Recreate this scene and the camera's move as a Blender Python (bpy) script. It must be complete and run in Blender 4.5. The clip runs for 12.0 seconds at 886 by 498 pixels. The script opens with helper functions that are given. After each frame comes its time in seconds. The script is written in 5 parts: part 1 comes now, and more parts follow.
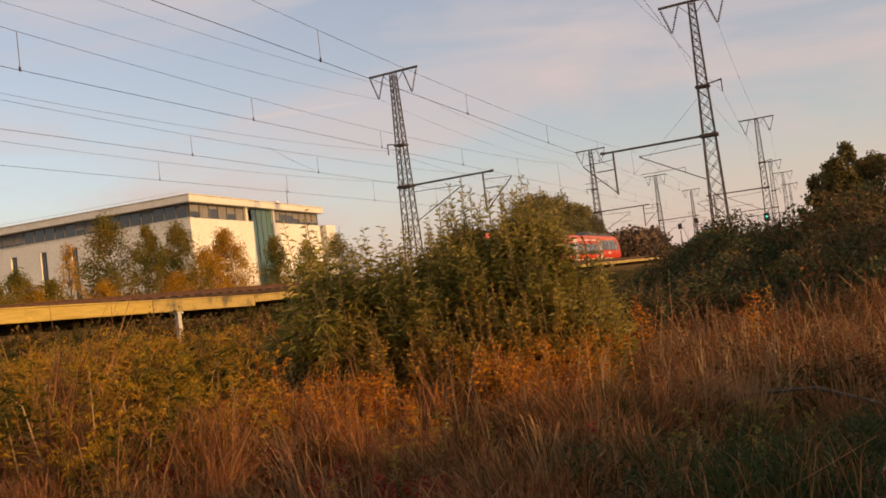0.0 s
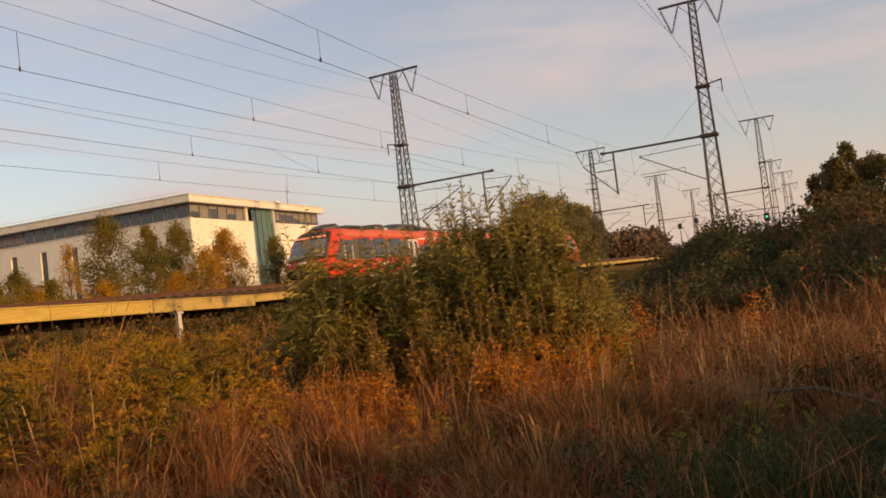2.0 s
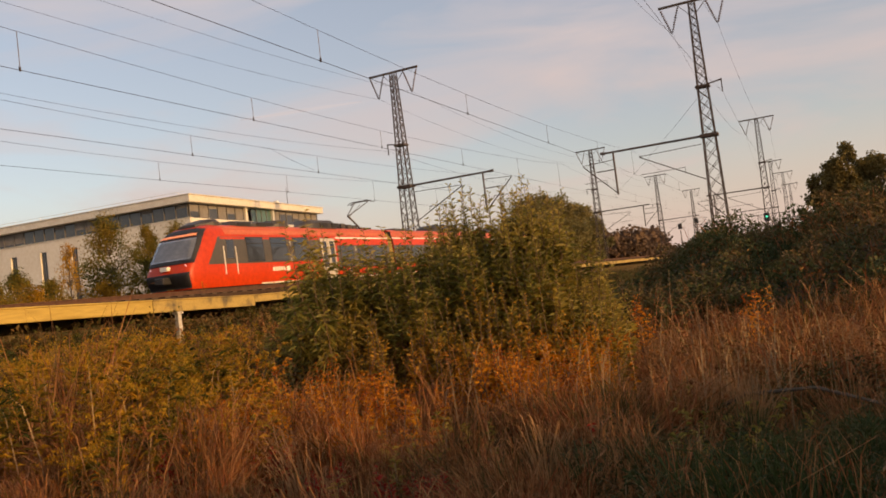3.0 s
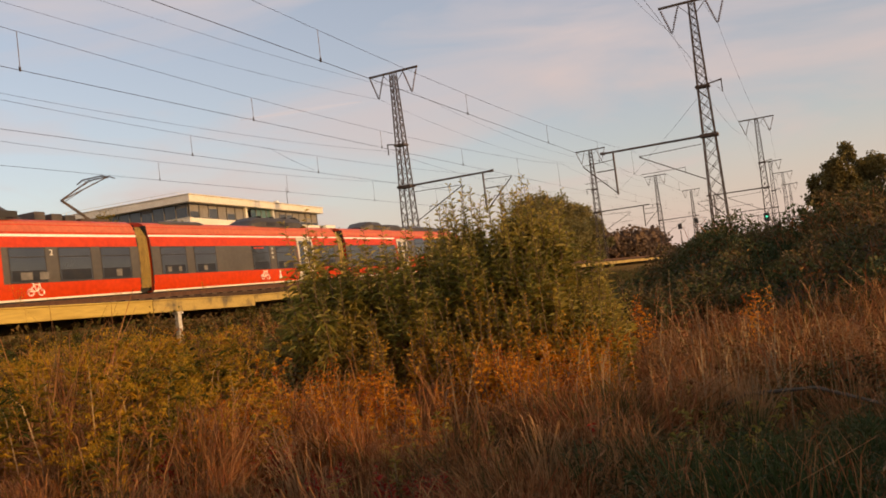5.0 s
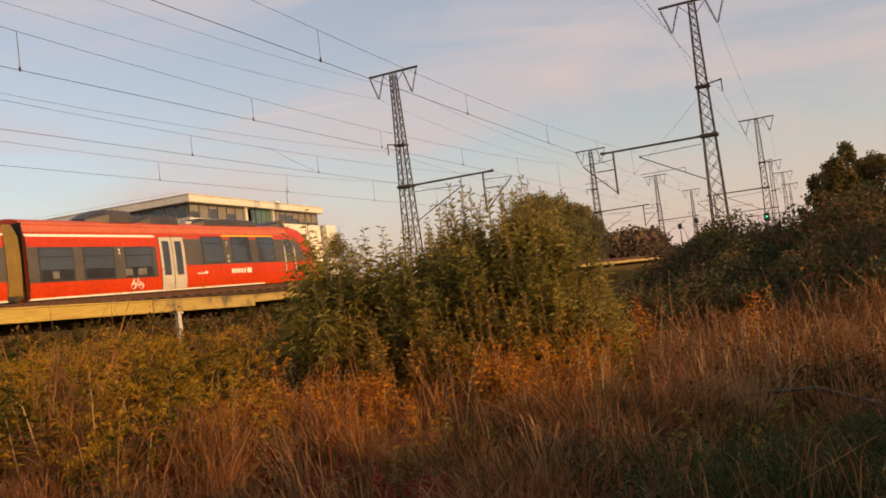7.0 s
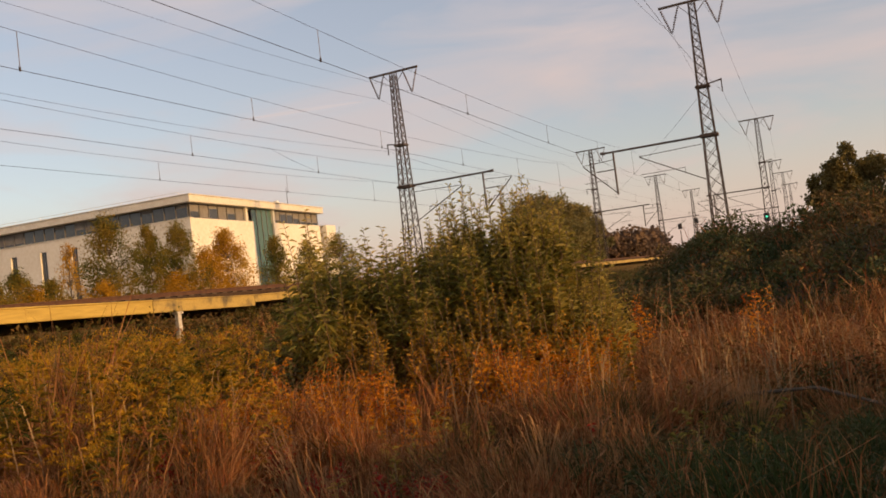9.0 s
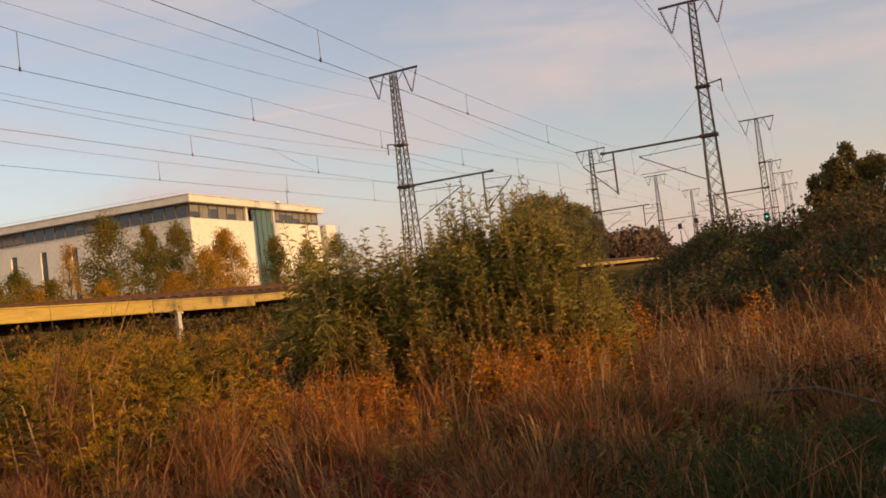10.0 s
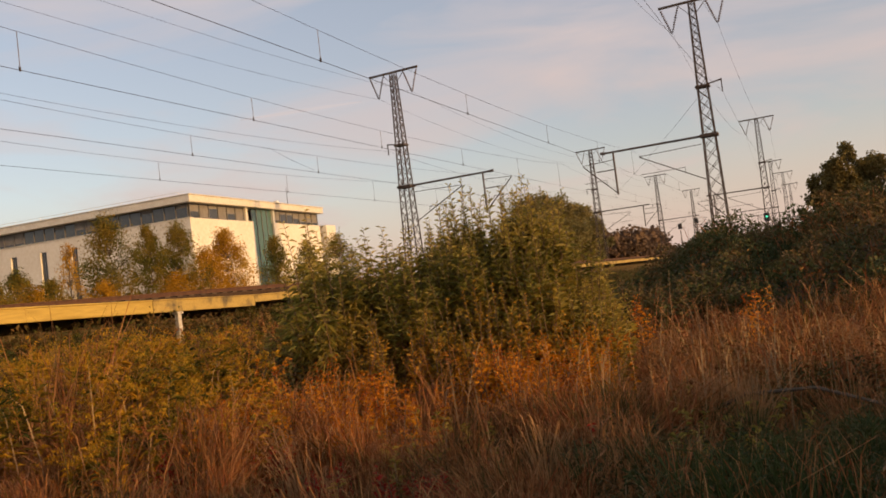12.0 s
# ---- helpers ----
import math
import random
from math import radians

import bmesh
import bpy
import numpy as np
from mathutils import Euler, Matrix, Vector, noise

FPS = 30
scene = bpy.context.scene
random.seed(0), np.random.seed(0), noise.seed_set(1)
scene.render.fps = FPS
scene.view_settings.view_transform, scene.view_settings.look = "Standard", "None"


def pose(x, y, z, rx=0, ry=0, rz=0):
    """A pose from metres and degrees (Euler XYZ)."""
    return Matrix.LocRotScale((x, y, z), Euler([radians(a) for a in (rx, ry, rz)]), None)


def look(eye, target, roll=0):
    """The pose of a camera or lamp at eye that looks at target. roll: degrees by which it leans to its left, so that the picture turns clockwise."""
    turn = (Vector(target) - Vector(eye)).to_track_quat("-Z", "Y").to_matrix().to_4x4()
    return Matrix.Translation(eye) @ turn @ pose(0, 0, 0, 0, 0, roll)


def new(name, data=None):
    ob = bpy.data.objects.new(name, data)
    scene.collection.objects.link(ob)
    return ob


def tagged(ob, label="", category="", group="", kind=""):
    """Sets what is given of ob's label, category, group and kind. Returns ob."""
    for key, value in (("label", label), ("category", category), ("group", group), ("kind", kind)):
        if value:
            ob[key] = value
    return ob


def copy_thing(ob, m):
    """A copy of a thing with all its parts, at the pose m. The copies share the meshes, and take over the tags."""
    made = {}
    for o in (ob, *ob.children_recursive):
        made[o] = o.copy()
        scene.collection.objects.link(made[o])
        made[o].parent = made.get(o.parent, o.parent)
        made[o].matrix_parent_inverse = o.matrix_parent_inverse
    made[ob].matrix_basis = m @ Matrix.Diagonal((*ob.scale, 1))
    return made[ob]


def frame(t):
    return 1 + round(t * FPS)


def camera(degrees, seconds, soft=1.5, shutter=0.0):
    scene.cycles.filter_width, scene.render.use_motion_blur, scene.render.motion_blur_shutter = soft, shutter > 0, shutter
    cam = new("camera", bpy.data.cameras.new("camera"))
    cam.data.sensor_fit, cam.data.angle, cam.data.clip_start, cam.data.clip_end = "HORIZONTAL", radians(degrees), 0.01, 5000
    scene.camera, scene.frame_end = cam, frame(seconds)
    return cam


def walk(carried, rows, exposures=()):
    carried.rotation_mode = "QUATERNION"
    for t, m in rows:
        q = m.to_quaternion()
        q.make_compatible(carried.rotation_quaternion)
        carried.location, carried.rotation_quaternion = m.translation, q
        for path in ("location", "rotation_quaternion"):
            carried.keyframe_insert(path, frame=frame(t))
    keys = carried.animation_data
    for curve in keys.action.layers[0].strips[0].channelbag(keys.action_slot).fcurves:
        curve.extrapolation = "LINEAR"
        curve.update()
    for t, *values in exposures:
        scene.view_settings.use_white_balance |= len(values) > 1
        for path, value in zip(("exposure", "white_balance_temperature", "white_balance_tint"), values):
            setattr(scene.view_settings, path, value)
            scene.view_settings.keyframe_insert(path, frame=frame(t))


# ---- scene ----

import itertools

# World: +Y runs along the railway away from the viewer, +X towards the near side. Ground at the viewer is z = 0.
EYE = Vector((0, 0, 1.6))
HEADING, PITCH, ROLL = radians(24.96), radians(2.73), 6.86
RAIL = 2.665          # top of rail
AHEAD = Vector((-math.sin(HEADING) * math.cos(PITCH), math.cos(HEADING) * math.cos(PITCH), math.sin(PITCH)))

cam = camera(57.12, 12.0, soft=1.75, shutter=0.12)
walk(cam, [(0, look(EYE, EYE + AHEAD * 10, -ROLL)), (12, look(EYE, EYE + AHEAD * 10, -ROLL))],
     exposures=((0, 0.70, 7200, 17), (12, 0.70, 7200, 17)))

# ---- light ----
SUN_AZ, SUN_EL = radians(98), radians(10)      # azimuth from +Y towards +X
world = bpy.data.worlds.new("sky")
scene.world = world
world.use_nodes = True
wn, wl = world.node_tree.nodes, world.node_tree.links
wn.clear()
w_out, w_bg = wn.new("ShaderNodeOutputWorld"), wn.new("ShaderNodeBackground")
sky = wn.new("ShaderNodeTexSky")
sky.sky_type, sky.sun_disc = "NISHITA", False
sky.sun_elevation, sky.sun_rotation = SUN_EL, SUN_AZ
sky.air_density, sky.dust_density, sky.ozone_density = 1.0, 1.5, 1.5
w_co = wn.new("ShaderNodeTexCoord")
w_map = wn.new("ShaderNodeMapping")
w_map.inputs["Rotation"].default_value = (radians(8), radians(-6), HEADING)
w_map.inputs["Scale"].default_value = (1.6, 1.6, 7.5)
w_noise = wn.new("ShaderNodeTexNoise")
w_noise.inputs["Scale"].default_value, w_noise.inputs["Detail"].default_value = 1.5, 6.0
w_noise.inputs["Roughness"].default_value, w_noise.inputs["Distortion"].default_value = 0.52, 0.5
w_ramp = wn.new("ShaderNodeValToRGB")
w_ramp.color_ramp.elements[0].position, w_ramp.color_ramp.elements[1].position = 0.40, 0.66
w_ramp.color_ramp.elements[0].color = (0.35, 0.35, 0.35, 1)
w_sep = wn.new("ShaderNodeSeparateXYZ")
w_tone = wn.new("ShaderNodeValToRGB")
w_tone.color_ramp.elements[0].position, w_tone.color_ramp.elements[0].color = 0.02, (3.3, 2.6, 2.3, 1)
w_tone.color_ramp.elements[1].position, w_tone.color_ramp.elements[1].color = 0.42, (2.7, 2.75, 3.05, 1)
w_haze = wn.new("ShaderNodeMapRange")
w_haze.inputs["From Min"].default_value, w_haze.inputs["From Max"].default_value = 0.22, 0.02
w_max = wn.new("ShaderNodeMath")
w_max.operation = "MAXIMUM"
w_mul = wn.new("ShaderNodeMath")
w_mul.operation, w_mul.inputs[1].default_value = "MULTIPLY", 0.95
w_mix = wn.new("ShaderNodeMix")
w_mix.data_type = "RGBA"
w_bg.inputs["Strength"].default_value = 0.13
for a, b in ((w_co.outputs["Generated"], w_map.inputs["Vector"]), (w_map.outputs["Vector"], w_noise.inputs["Vector"]),
             (w_noise.outputs["Fac"], w_ramp.inputs["Fac"]), (w_co.outputs["Generated"], w_sep.inputs["Vector"]),
             (w_sep.outputs["Z"], w_tone.inputs["Fac"]), (w_sep.outputs["Z"], w_haze.inputs["Value"]),
             (w_ramp.outputs["Color"], w_max.inputs[0]), (w_haze.outputs["Result"], w_max.inputs[1]),
             (w_max.outputs["Value"], w_mul.inputs[0]), (w_mul.outputs["Value"], w_mix.inputs["Factor"]),
             (sky.outputs["Color"], w_mix.inputs["A"]), (w_tone.outputs["Color"], w_mix.inputs["B"]),
             (w_mix.outputs["Result"], w_bg.inputs["Color"]), (w_bg.outputs["Background"], w_out.inputs["Surface"])):
    wl.new(a, b)

sun_data = bpy.data.lights.new("sun", "SUN")
sun_data.energy, sun_data.angle, sun_data.color = 2.6, radians(0.6), (1.0, 0.60, 0.24)
sun = new("sun", sun_data)
SUN_DIR = Vector((math.sin(SUN_AZ) * math.cos(SUN_EL), math.cos(SUN_AZ) * math.cos(SUN_EL), math.sin(SUN_EL)))
sun.matrix_world = look(SUN_DIR * 100, (0, 0, 0))


# ---- materials ----
def material(name, colours, rough=0.7, metal=0.0, scale=4.0, bump=0.0, bump_scale=60.0, island=False, through_light=0.0, spec=0.5, stretch=(1, 1, 1), coat=0.0, single=0.45):
    """Colours spread by noise (or by a random value for each leaf), a finer second noise, and a bump."""
    m = bpy.data.materials.new(name)
    m.use_nodes = True
    n, l = m.node_tree.nodes, m.node_tree.links
    p = n["Principled BSDF"]
    co = n.new("ShaderNodeTexCoord")
    mp = n.new("ShaderNodeMapping")
    mp.inputs["Scale"].default_value = stretch
    l.new(co.outputs["Object"], mp.inputs["Vector"])
    big, fine = n.new("ShaderNodeTexNoise"), n.new("ShaderNodeTexNoise")
    big.inputs["Scale"].default_value, big.inputs["Detail"].default_value = scale, 5
    fine.inputs["Scale"].default_value, fine.inputs["Detail"].default_value = scale * 9, 3
    for q in (big, fine):
        l.new(mp.outputs["Vector"], q.inputs["Vector"])
    ramp = n.new("ShaderNodeValToRGB")
    e = ramp.color_ramp.elements
    lo, hi = (0.0, 1.0) if island else (0.32, 0.68)
    e[0].position, e[1].position = lo, hi
    e[0].color, e[1].color = (*colours[0], 1), (*colours[-1], 1)
    for i, c in enumerate(colours[1:-1], 1):
        q = e.new(lo + (hi - lo) * i / (len(colours) - 1))
        q.color = (*c, 1)
    if island:
        geo = n.new("ShaderNodeNewGeometry")
        add, patch = n.new("ShaderNodeMath"), n.new("ShaderNodeMath")
        add.operation = patch.operation = "MULTIPLY_ADD"
        patch.inputs[1].default_value, patch.inputs[2].default_value = 2.6, -1.1
        l.new(big.outputs["Fac"], patch.inputs[0])
        l.new(geo.outputs["Random Per Island"], add.inputs[0])
        add.inputs[1].default_value = single
        l.new(patch.outputs["Value"], add.inputs[2])
        l.new(add.outputs["Value"], ramp.inputs["Fac"])
    else:
        l.new(big.outputs["Fac"], ramp.inputs["Fac"])
    mix = n.new("ShaderNodeMix")
    mix.data_type, mix.blend_type = "RGBA", "OVERLAY"
    mix.inputs["Factor"].default_value = 0.35
    l.new(ramp.outputs["Color"], mix.inputs["A"])
    l.new(fine.outputs["Fac"], mix.inputs["B"])
    l.new(mix.outputs["Result"], p.inputs["Base Color"])
    p.inputs["Roughness"].default_value, p.inputs["Metallic"].default_value = rough, metal
    p.inputs["Specular IOR Level"].default_value = spec
    p.inputs["Coat Weight"].default_value = coat
    if bump:
        bn, bp = n.new("ShaderNodeTexNoise"), n.new("ShaderNodeBump")
        bn.inputs["Scale"].default_value, bn.inputs["Detail"].default_value = bump_scale, 4
        bp.inputs["Strength"].default_value, bp.inputs["Distance"].default_value = bump, 0.03
        l.new(mp.outputs["Vector"], bn.inputs["Vector"])
        l.new(bn.outputs["Fac"], bp.inputs["Height"])
        l.new(bp.outputs["Normal"], p.inputs["Normal"])
    if through_light:
        tr, ms = n.new("ShaderNodeBsdfTranslucent"), n.new("ShaderNodeMixShader")
        ms.inputs["Fac"].default_value = through_light
        l.new(mix.outputs["Result"], tr.inputs["Color"])
        l.new(p.outputs["BSDF"], ms.inputs[1])
        l.new(tr.outputs["BSDF"], ms.inputs[2])
        l.new(ms.outputs["Shader"], n["Material Output"].inputs["Surface"])
    return m


M_SOIL = material("soil", [(0.05, 0.035, 0.02), (0.10, 0.07, 0.035), (0.07, 0.06, 0.03)], 0.95, scale=1.5, bump=0.6, bump_scale=25)
M_GRASS = material("dry_grass", [(0.07, 0.055, 0.014), (0.23, 0.088, 0.03), (0.42, 0.215, 0.085), (0.27, 0.072, 0.026), (0.12, 0.09, 0.02)], 0.8, scale=1.5, island=True, through_light=0.3, spec=0.2, single=0.5)
M_GREEN_GRASS = material("green_grass", [(0.03, 0.045, 0.012), (0.05, 0.07, 0.018), (0.10, 0.085, 0.03)], 0.75, scale=0.9, island=True, through_light=0.3, spec=0.2)
M_GOLD = material("goldenrod_leaf", [(0.05, 0.062, 0.012), (0.20, 0.15, 0.018), (0.52, 0.29, 0.024), (0.42, 0.22, 0.02), (0.50, 0.17, 0.016)], 0.7, scale=1.9, island=True, through_light=0.4, spec=0.2, single=0.35)
M_ORANGE = material("orange_leaf", [(0.38, 0.09, 0.014), (0.62, 0.22, 0.018), (0.72, 0.32, 0.022), (0.50, 0.12, 0.014), (0.32, 0.16, 0.02)], 0.7, scale=1.6, island=True, through_light=0.45, spec=0.2)
M_REDLEAF = material("red_leaf", [(0.24, 0.018, 0.012), (0.36, 0.03, 0.018), (0.16, 0.03, 0.015)], 0.7, scale=0.8, island=True, through_light=0.35, spec=0.2)
M_WILLOW = material("willow_leaf", [(0.15, 0.15, 0.03), (0.28, 0.235, 0.042), (0.46, 0.34, 0.07), (0.25, 0.21, 0.04), (0.52, 0.31, 0.05)], 0.45, scale=0.9, island=True, through_light=0.55, spec=0.4)
M_GOLDBUSH = material("golden_brown_leaf", [(0.19, 0.16, 0.028), (0.42, 0.26, 0.035), (0.58, 0.29, 0.032), (0.20, 0.17, 0.03), (0.52, 0.18, 0.022)], 0.6, scale=1.3, island=True, through_light=0.5, spec=0.25)
M_BRAMBLE = material("bramble_leaf", [(0.045, 0.058, 0.018), (0.08, 0.085, 0.026), (0.17, 0.10, 0.04), (0.055, 0.068, 0.02), (0.16, 0.085, 0.038)], 0.7, scale=0.55, island=True, through_light=0.25, spec=0.25, single=0.22)
M_BIRCH = material("birch_leaf", [(0.085, 0.095, 0.02), (0.17, 0.145, 0.026), (0.30, 0.19, 0.03), (0.13, 0.125, 0.024)], 0.7, scale=0.5, island=True, through_light=0.45, spec=0.2)
M_YELLOW_LEAF = material("autumn_leaf", [(0.36, 0.18, 0.015), (0.5, 0.27, 0.02), (0.22, 0.14, 0.02)], 0.7, scale=0.35, island=True, through_light=0.35, spec=0.2)
M_DARKTREE = material("dark_leaf", [(0.10, 0.09, 0.036), (0.17, 0.135, 0.045), (0.26, 0.17, 0.05)], 0.75, scale=0.6, island=True, through_light=0.4, spec=0.2)
M_HAZYTREE = material("hazy_tree_leaf", [(0.15, 0.14, 0.06), (0.24, 0.20, 0.08), (0.32, 0.235, 0.09)], 0.85, scale=0.2, island=True, through_light=0.45, spec=0.1)
M_FARLEAF = material("far_leaf", [(0.13, 0.088, 0.06), (0.17, 0.115, 0.075), (0.15, 0.09, 0.062)], 0.9, scale=0.1, island=True, through_light=0.2, spec=0.1)
M_BARK = material("bark", [(0.06, 0.045, 0.03), (0.12, 0.09, 0.06)], 0.9, scale=9, bump=0.6, bump_scale=40, stretch=(1, 1, 0.2))
M_TWIG = material("twig", [(0.10, 0.06, 0.03), (0.16, 0.10, 0.05)], 0.85, scale=12)
M_STALK = material("stalk", [(0.24, 0.16, 0.08), (0.38, 0.26, 0.13)], 0.85, scale=12)
M_STRAW = material("straw", [(0.20, 0.10, 0.04), (0.46, 0.27, 0.12), (0.36, 0.16, 0.06)], 0.8, scale=2.0, island=True, through_light=0.3, spec=0.2, single=0.6)
M_WALL = material("white_render", [(0.66, 0.62, 0.53), (0.74, 0.70, 0.60)], 0.85, scale=0.35, bump=0.08, bump_scale=60)
M_FASCIA = material("fascia_metal", [(0.62, 0.58, 0.49), (0.69, 0.65, 0.55)], 0.5, scale=0.6)
M_WINDOW = material("window_glass", [(0.035, 0.042, 0.05), (0.055, 0.06, 0.07)], 0.06, scale=0.4, spec=0.8)
M_GREENGLASS = material("green_glass", [(0.05, 0.11, 0.10), (0.07, 0.15, 0.13)], 0.08, scale=0.5, spec=0.8)
M_BLIND = material("window_blind", [(0.16, 0.15, 0.14), (0.22, 0.205, 0.19)], 0.8, scale=2)
M_MULLION = material("mullion", [(0.16, 0.15, 0.14), (0.22, 0.21, 0.19)], 0.5, scale=3, metal=0.3)
M_FLAT_ROOF = material("roof_felt", [(0.22, 0.21, 0.2), (0.3, 0.29, 0.27)], 0.9, scale=0.5, bump=0.2)
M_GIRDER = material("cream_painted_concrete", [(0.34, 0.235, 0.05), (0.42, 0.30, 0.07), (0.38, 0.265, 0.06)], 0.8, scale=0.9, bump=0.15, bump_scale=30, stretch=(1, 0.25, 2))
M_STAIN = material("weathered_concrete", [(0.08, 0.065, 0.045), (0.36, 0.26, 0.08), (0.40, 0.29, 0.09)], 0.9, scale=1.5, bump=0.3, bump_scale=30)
M_POST = material("concrete_post", [(0.38, 0.36, 0.32), (0.5, 0.47, 0.42)], 0.9, scale=2.5, bump=0.2)
M_RAIL = material("rusty_rail", [(0.06, 0.026, 0.014), (0.11, 0.05, 0.026)], 0.75, scale=5, metal=0.2)
M_SLEEPER = material("sleeper", [(0.05, 0.036, 0.026), (0.09, 0.065, 0.045)], 0.9, scale=5, bump=0.2)
M_BALLAST = material("ballast", [(0.025, 0.015, 0.010), (0.06, 0.036, 0.023), (0.038, 0.023, 0.015)], 0.95, scale=9, bump=1.0, bump_scale=22, spec=0.2)
M_STEEL = material("weathered_steel", [(0.055, 0.042, 0.034), (0.095, 0.07, 0.055)], 0.75, scale=3, metal=0.2)
M_WIRE = material("wire", [(0.05, 0.045, 0.045), (0.07, 0.06, 0.06)], 0.6, scale=3, metal=0.4)
M_INSUL = material("insulator", [(0.10, 0.06, 0.045), (0.13, 0.08, 0.06)], 0.35, scale=6)
M_RED = material("traffic_red_paint", [(0.46, 0.036, 0.005), (0.51, 0.045, 0.007)], 0.4, scale=0.6, spec=0.25, coat=0.1)
# Paler red of the roof edge: the sky's reflection painted into the colour.
M_RED_SHEEN = material("red_roof_painted_sheen", [(0.46, 0.11, 0.05), (0.52, 0.135, 0.065)], 0.55, scale=0.8, spec=0.3)
M_BAND = material("grey_window_band", [(0.062, 0.052, 0.038), (0.082, 0.07, 0.052)], 0.35, scale=0.7, coat=0.2)
M_TGLASS = material("tinted_train_glass", [(0.016, 0.018, 0.022), (0.028, 0.031, 0.036)], 0.05, scale=1, spec=0.8, coat=0.5)
# Light grey base colour paints sky brightness into the windscreen.
M_WINDSCREEN = material("windscreen_glass_painted_sky", [(0.13, 0.135, 0.14), (0.20, 0.20, 0.20)], 0.05, scale=2.5, spec=0.9, coat=1.0)
# Near-black of the strips that paint the panes' lower third dark.
M_PANE_DARK = material("dark_pane_foot", [(0.008, 0.008, 0.009), (0.02, 0.018, 0.016)], 0.3, scale=3)
M_DOOR = material("light_grey_door_paint", [(0.44, 0.40, 0.33), (0.52, 0.48, 0.40)], 0.45, scale=1.5)
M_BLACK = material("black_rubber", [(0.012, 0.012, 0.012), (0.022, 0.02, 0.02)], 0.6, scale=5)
M_WHITE = material("cream_paint", [(0.72, 0.69, 0.6), (0.78, 0.75, 0.66)], 0.4, scale=1.5)
M_YELLOW = material("yellow_stripe", [(0.75, 0.42, 0.02), (0.8, 0.47, 0.03)], 0.4, scale=2)
M_BELLOWS = material("bellows", [(0.26, 0.17, 0.035), (0.36, 0.24, 0.05)], 0.6, scale=4)
M_ROOFKIT = material("roof_equipment_grey", [(0.035, 0.03, 0.026), (0.07, 0.06, 0.05)], 0.55, scale=1.5, bump=0.1)
M_HEADREST = material("grey_headrest", [(0.10, 0.095, 0.09), (0.17, 0.16, 0.145)], 0.8, scale=4)
M_SEAT = material("pale_notice", [(0.4, 0.38, 0.34), (0.5, 0.48, 0.42)], 0.7, scale=3)


def lit(name, colour, strength):
    m = bpy.data.materials.new(name)
    m.use_nodes = True
    p = m.node_tree.nodes["Principled BSDF"]
    p.inputs["Base Color"].default_value = (*colour, 1)
    p.inputs["Emission Color"].default_value = (*colour, 1)
    p.inputs["Emission Strength"].default_value = strength
    return m


M_LAMP = lit("lit_lamp", (1.0, 0.85, 0.75), 1.2)
M_SIGNAL_GREEN = lit("signal_green", (0.05, 0.8, 0.5), 0.6)
M_DISPLAY = lit("destination_display", (0.9, 0.3, 0.12), 0.25)


# ---- mesh helpers ----
def mesh_of(name, verts, faces, mat):
    me = bpy.data.meshes.new(name)
    me.from_pydata([tuple(v) for v in verts], [], [tuple(f) for f in faces])
    me.materials.append(mat)
    return me


def part(name, bm, mat, parent=None, label="", smooth=False):
    """One mesh object from a bmesh, a child of parent."""
    me = bpy.data.meshes.new(name)
    bmesh.ops.recalc_face_normals(bm, faces=bm.faces)
    bm.to_mesh(me)
    bm.free()
    me.materials.append(mat)
    if smooth:
        for f in me.polygons:
            f.use_smooth = True
    ob = new(name, me)
    ob.parent = parent
    if label:
        ob["label"] = label
    return ob


def holder(name, at=(0, 0, 0), turn=0.0):
    ob = new(name)
    ob.matrix_basis = pose(*at, 0, 0, turn)
    return ob


def box(bm, x0, x1, y0, y1, z0, z1, bevel=0.0):
    vs = [bm.verts.new(c) for c in itertools.product((x0, x1), (y0, y1), (z0, z1))]
    fs = [bm.faces.new([vs[i] for i in q]) for q in ((0, 1, 3, 2), (4, 6, 7, 5), (0, 4, 5, 1), (2, 3, 7, 6), (0, 2, 6, 4), (1, 5, 7, 3))]
    if bevel:
        es = list({e for f in fs for e in f.edges})
        bmesh.ops.bevel(bm, geom=es, offset=bevel, segments=1, affect="EDGES")
    return bm


def boxed(*a, bevel=0.0):
    return box(bmesh.new(), *a, bevel=bevel)


def bar(bm, a, b, r0, r1=None, sides=4):
    """A bar from a to b, tapered from r0 to r1."""
    a, b = Vector(a), Vector(b)
    r1 = r0 if r1 is None else r1
    d = (b - a).normalized()
    u = d.cross(Vector((0, 0, 1)) if abs(d.z) < 0.95 else Vector((1, 0, 0))).normalized()
    w = d.cross(u)
    ring = [[bm.verts.new(p + (u * math.cos(t) + w * math.sin(t)) * r) for t in (2 * math.pi * (i + 0.5) / sides for i in range(sides))] for p, r in ((a, r0), (b, r1))]
    for i in range(sides):
        j = (i + 1) % sides
        bm.faces.new((ring[0][i], ring[0][j], ring[1][j], ring[1][i]))
    bm.faces.new(ring[0][::-1])
    bm.faces.new(ring[1])
    return bm


def barred(a, b, r0, r1=None, sides=4):
    return bar(bmesh.new(), a, b, r0, r1, sides)


# ---- ground ----
def smooth01(t):
    t = max(0.0, min(1.0, t))
    return t * t * (3 - 2 * t)


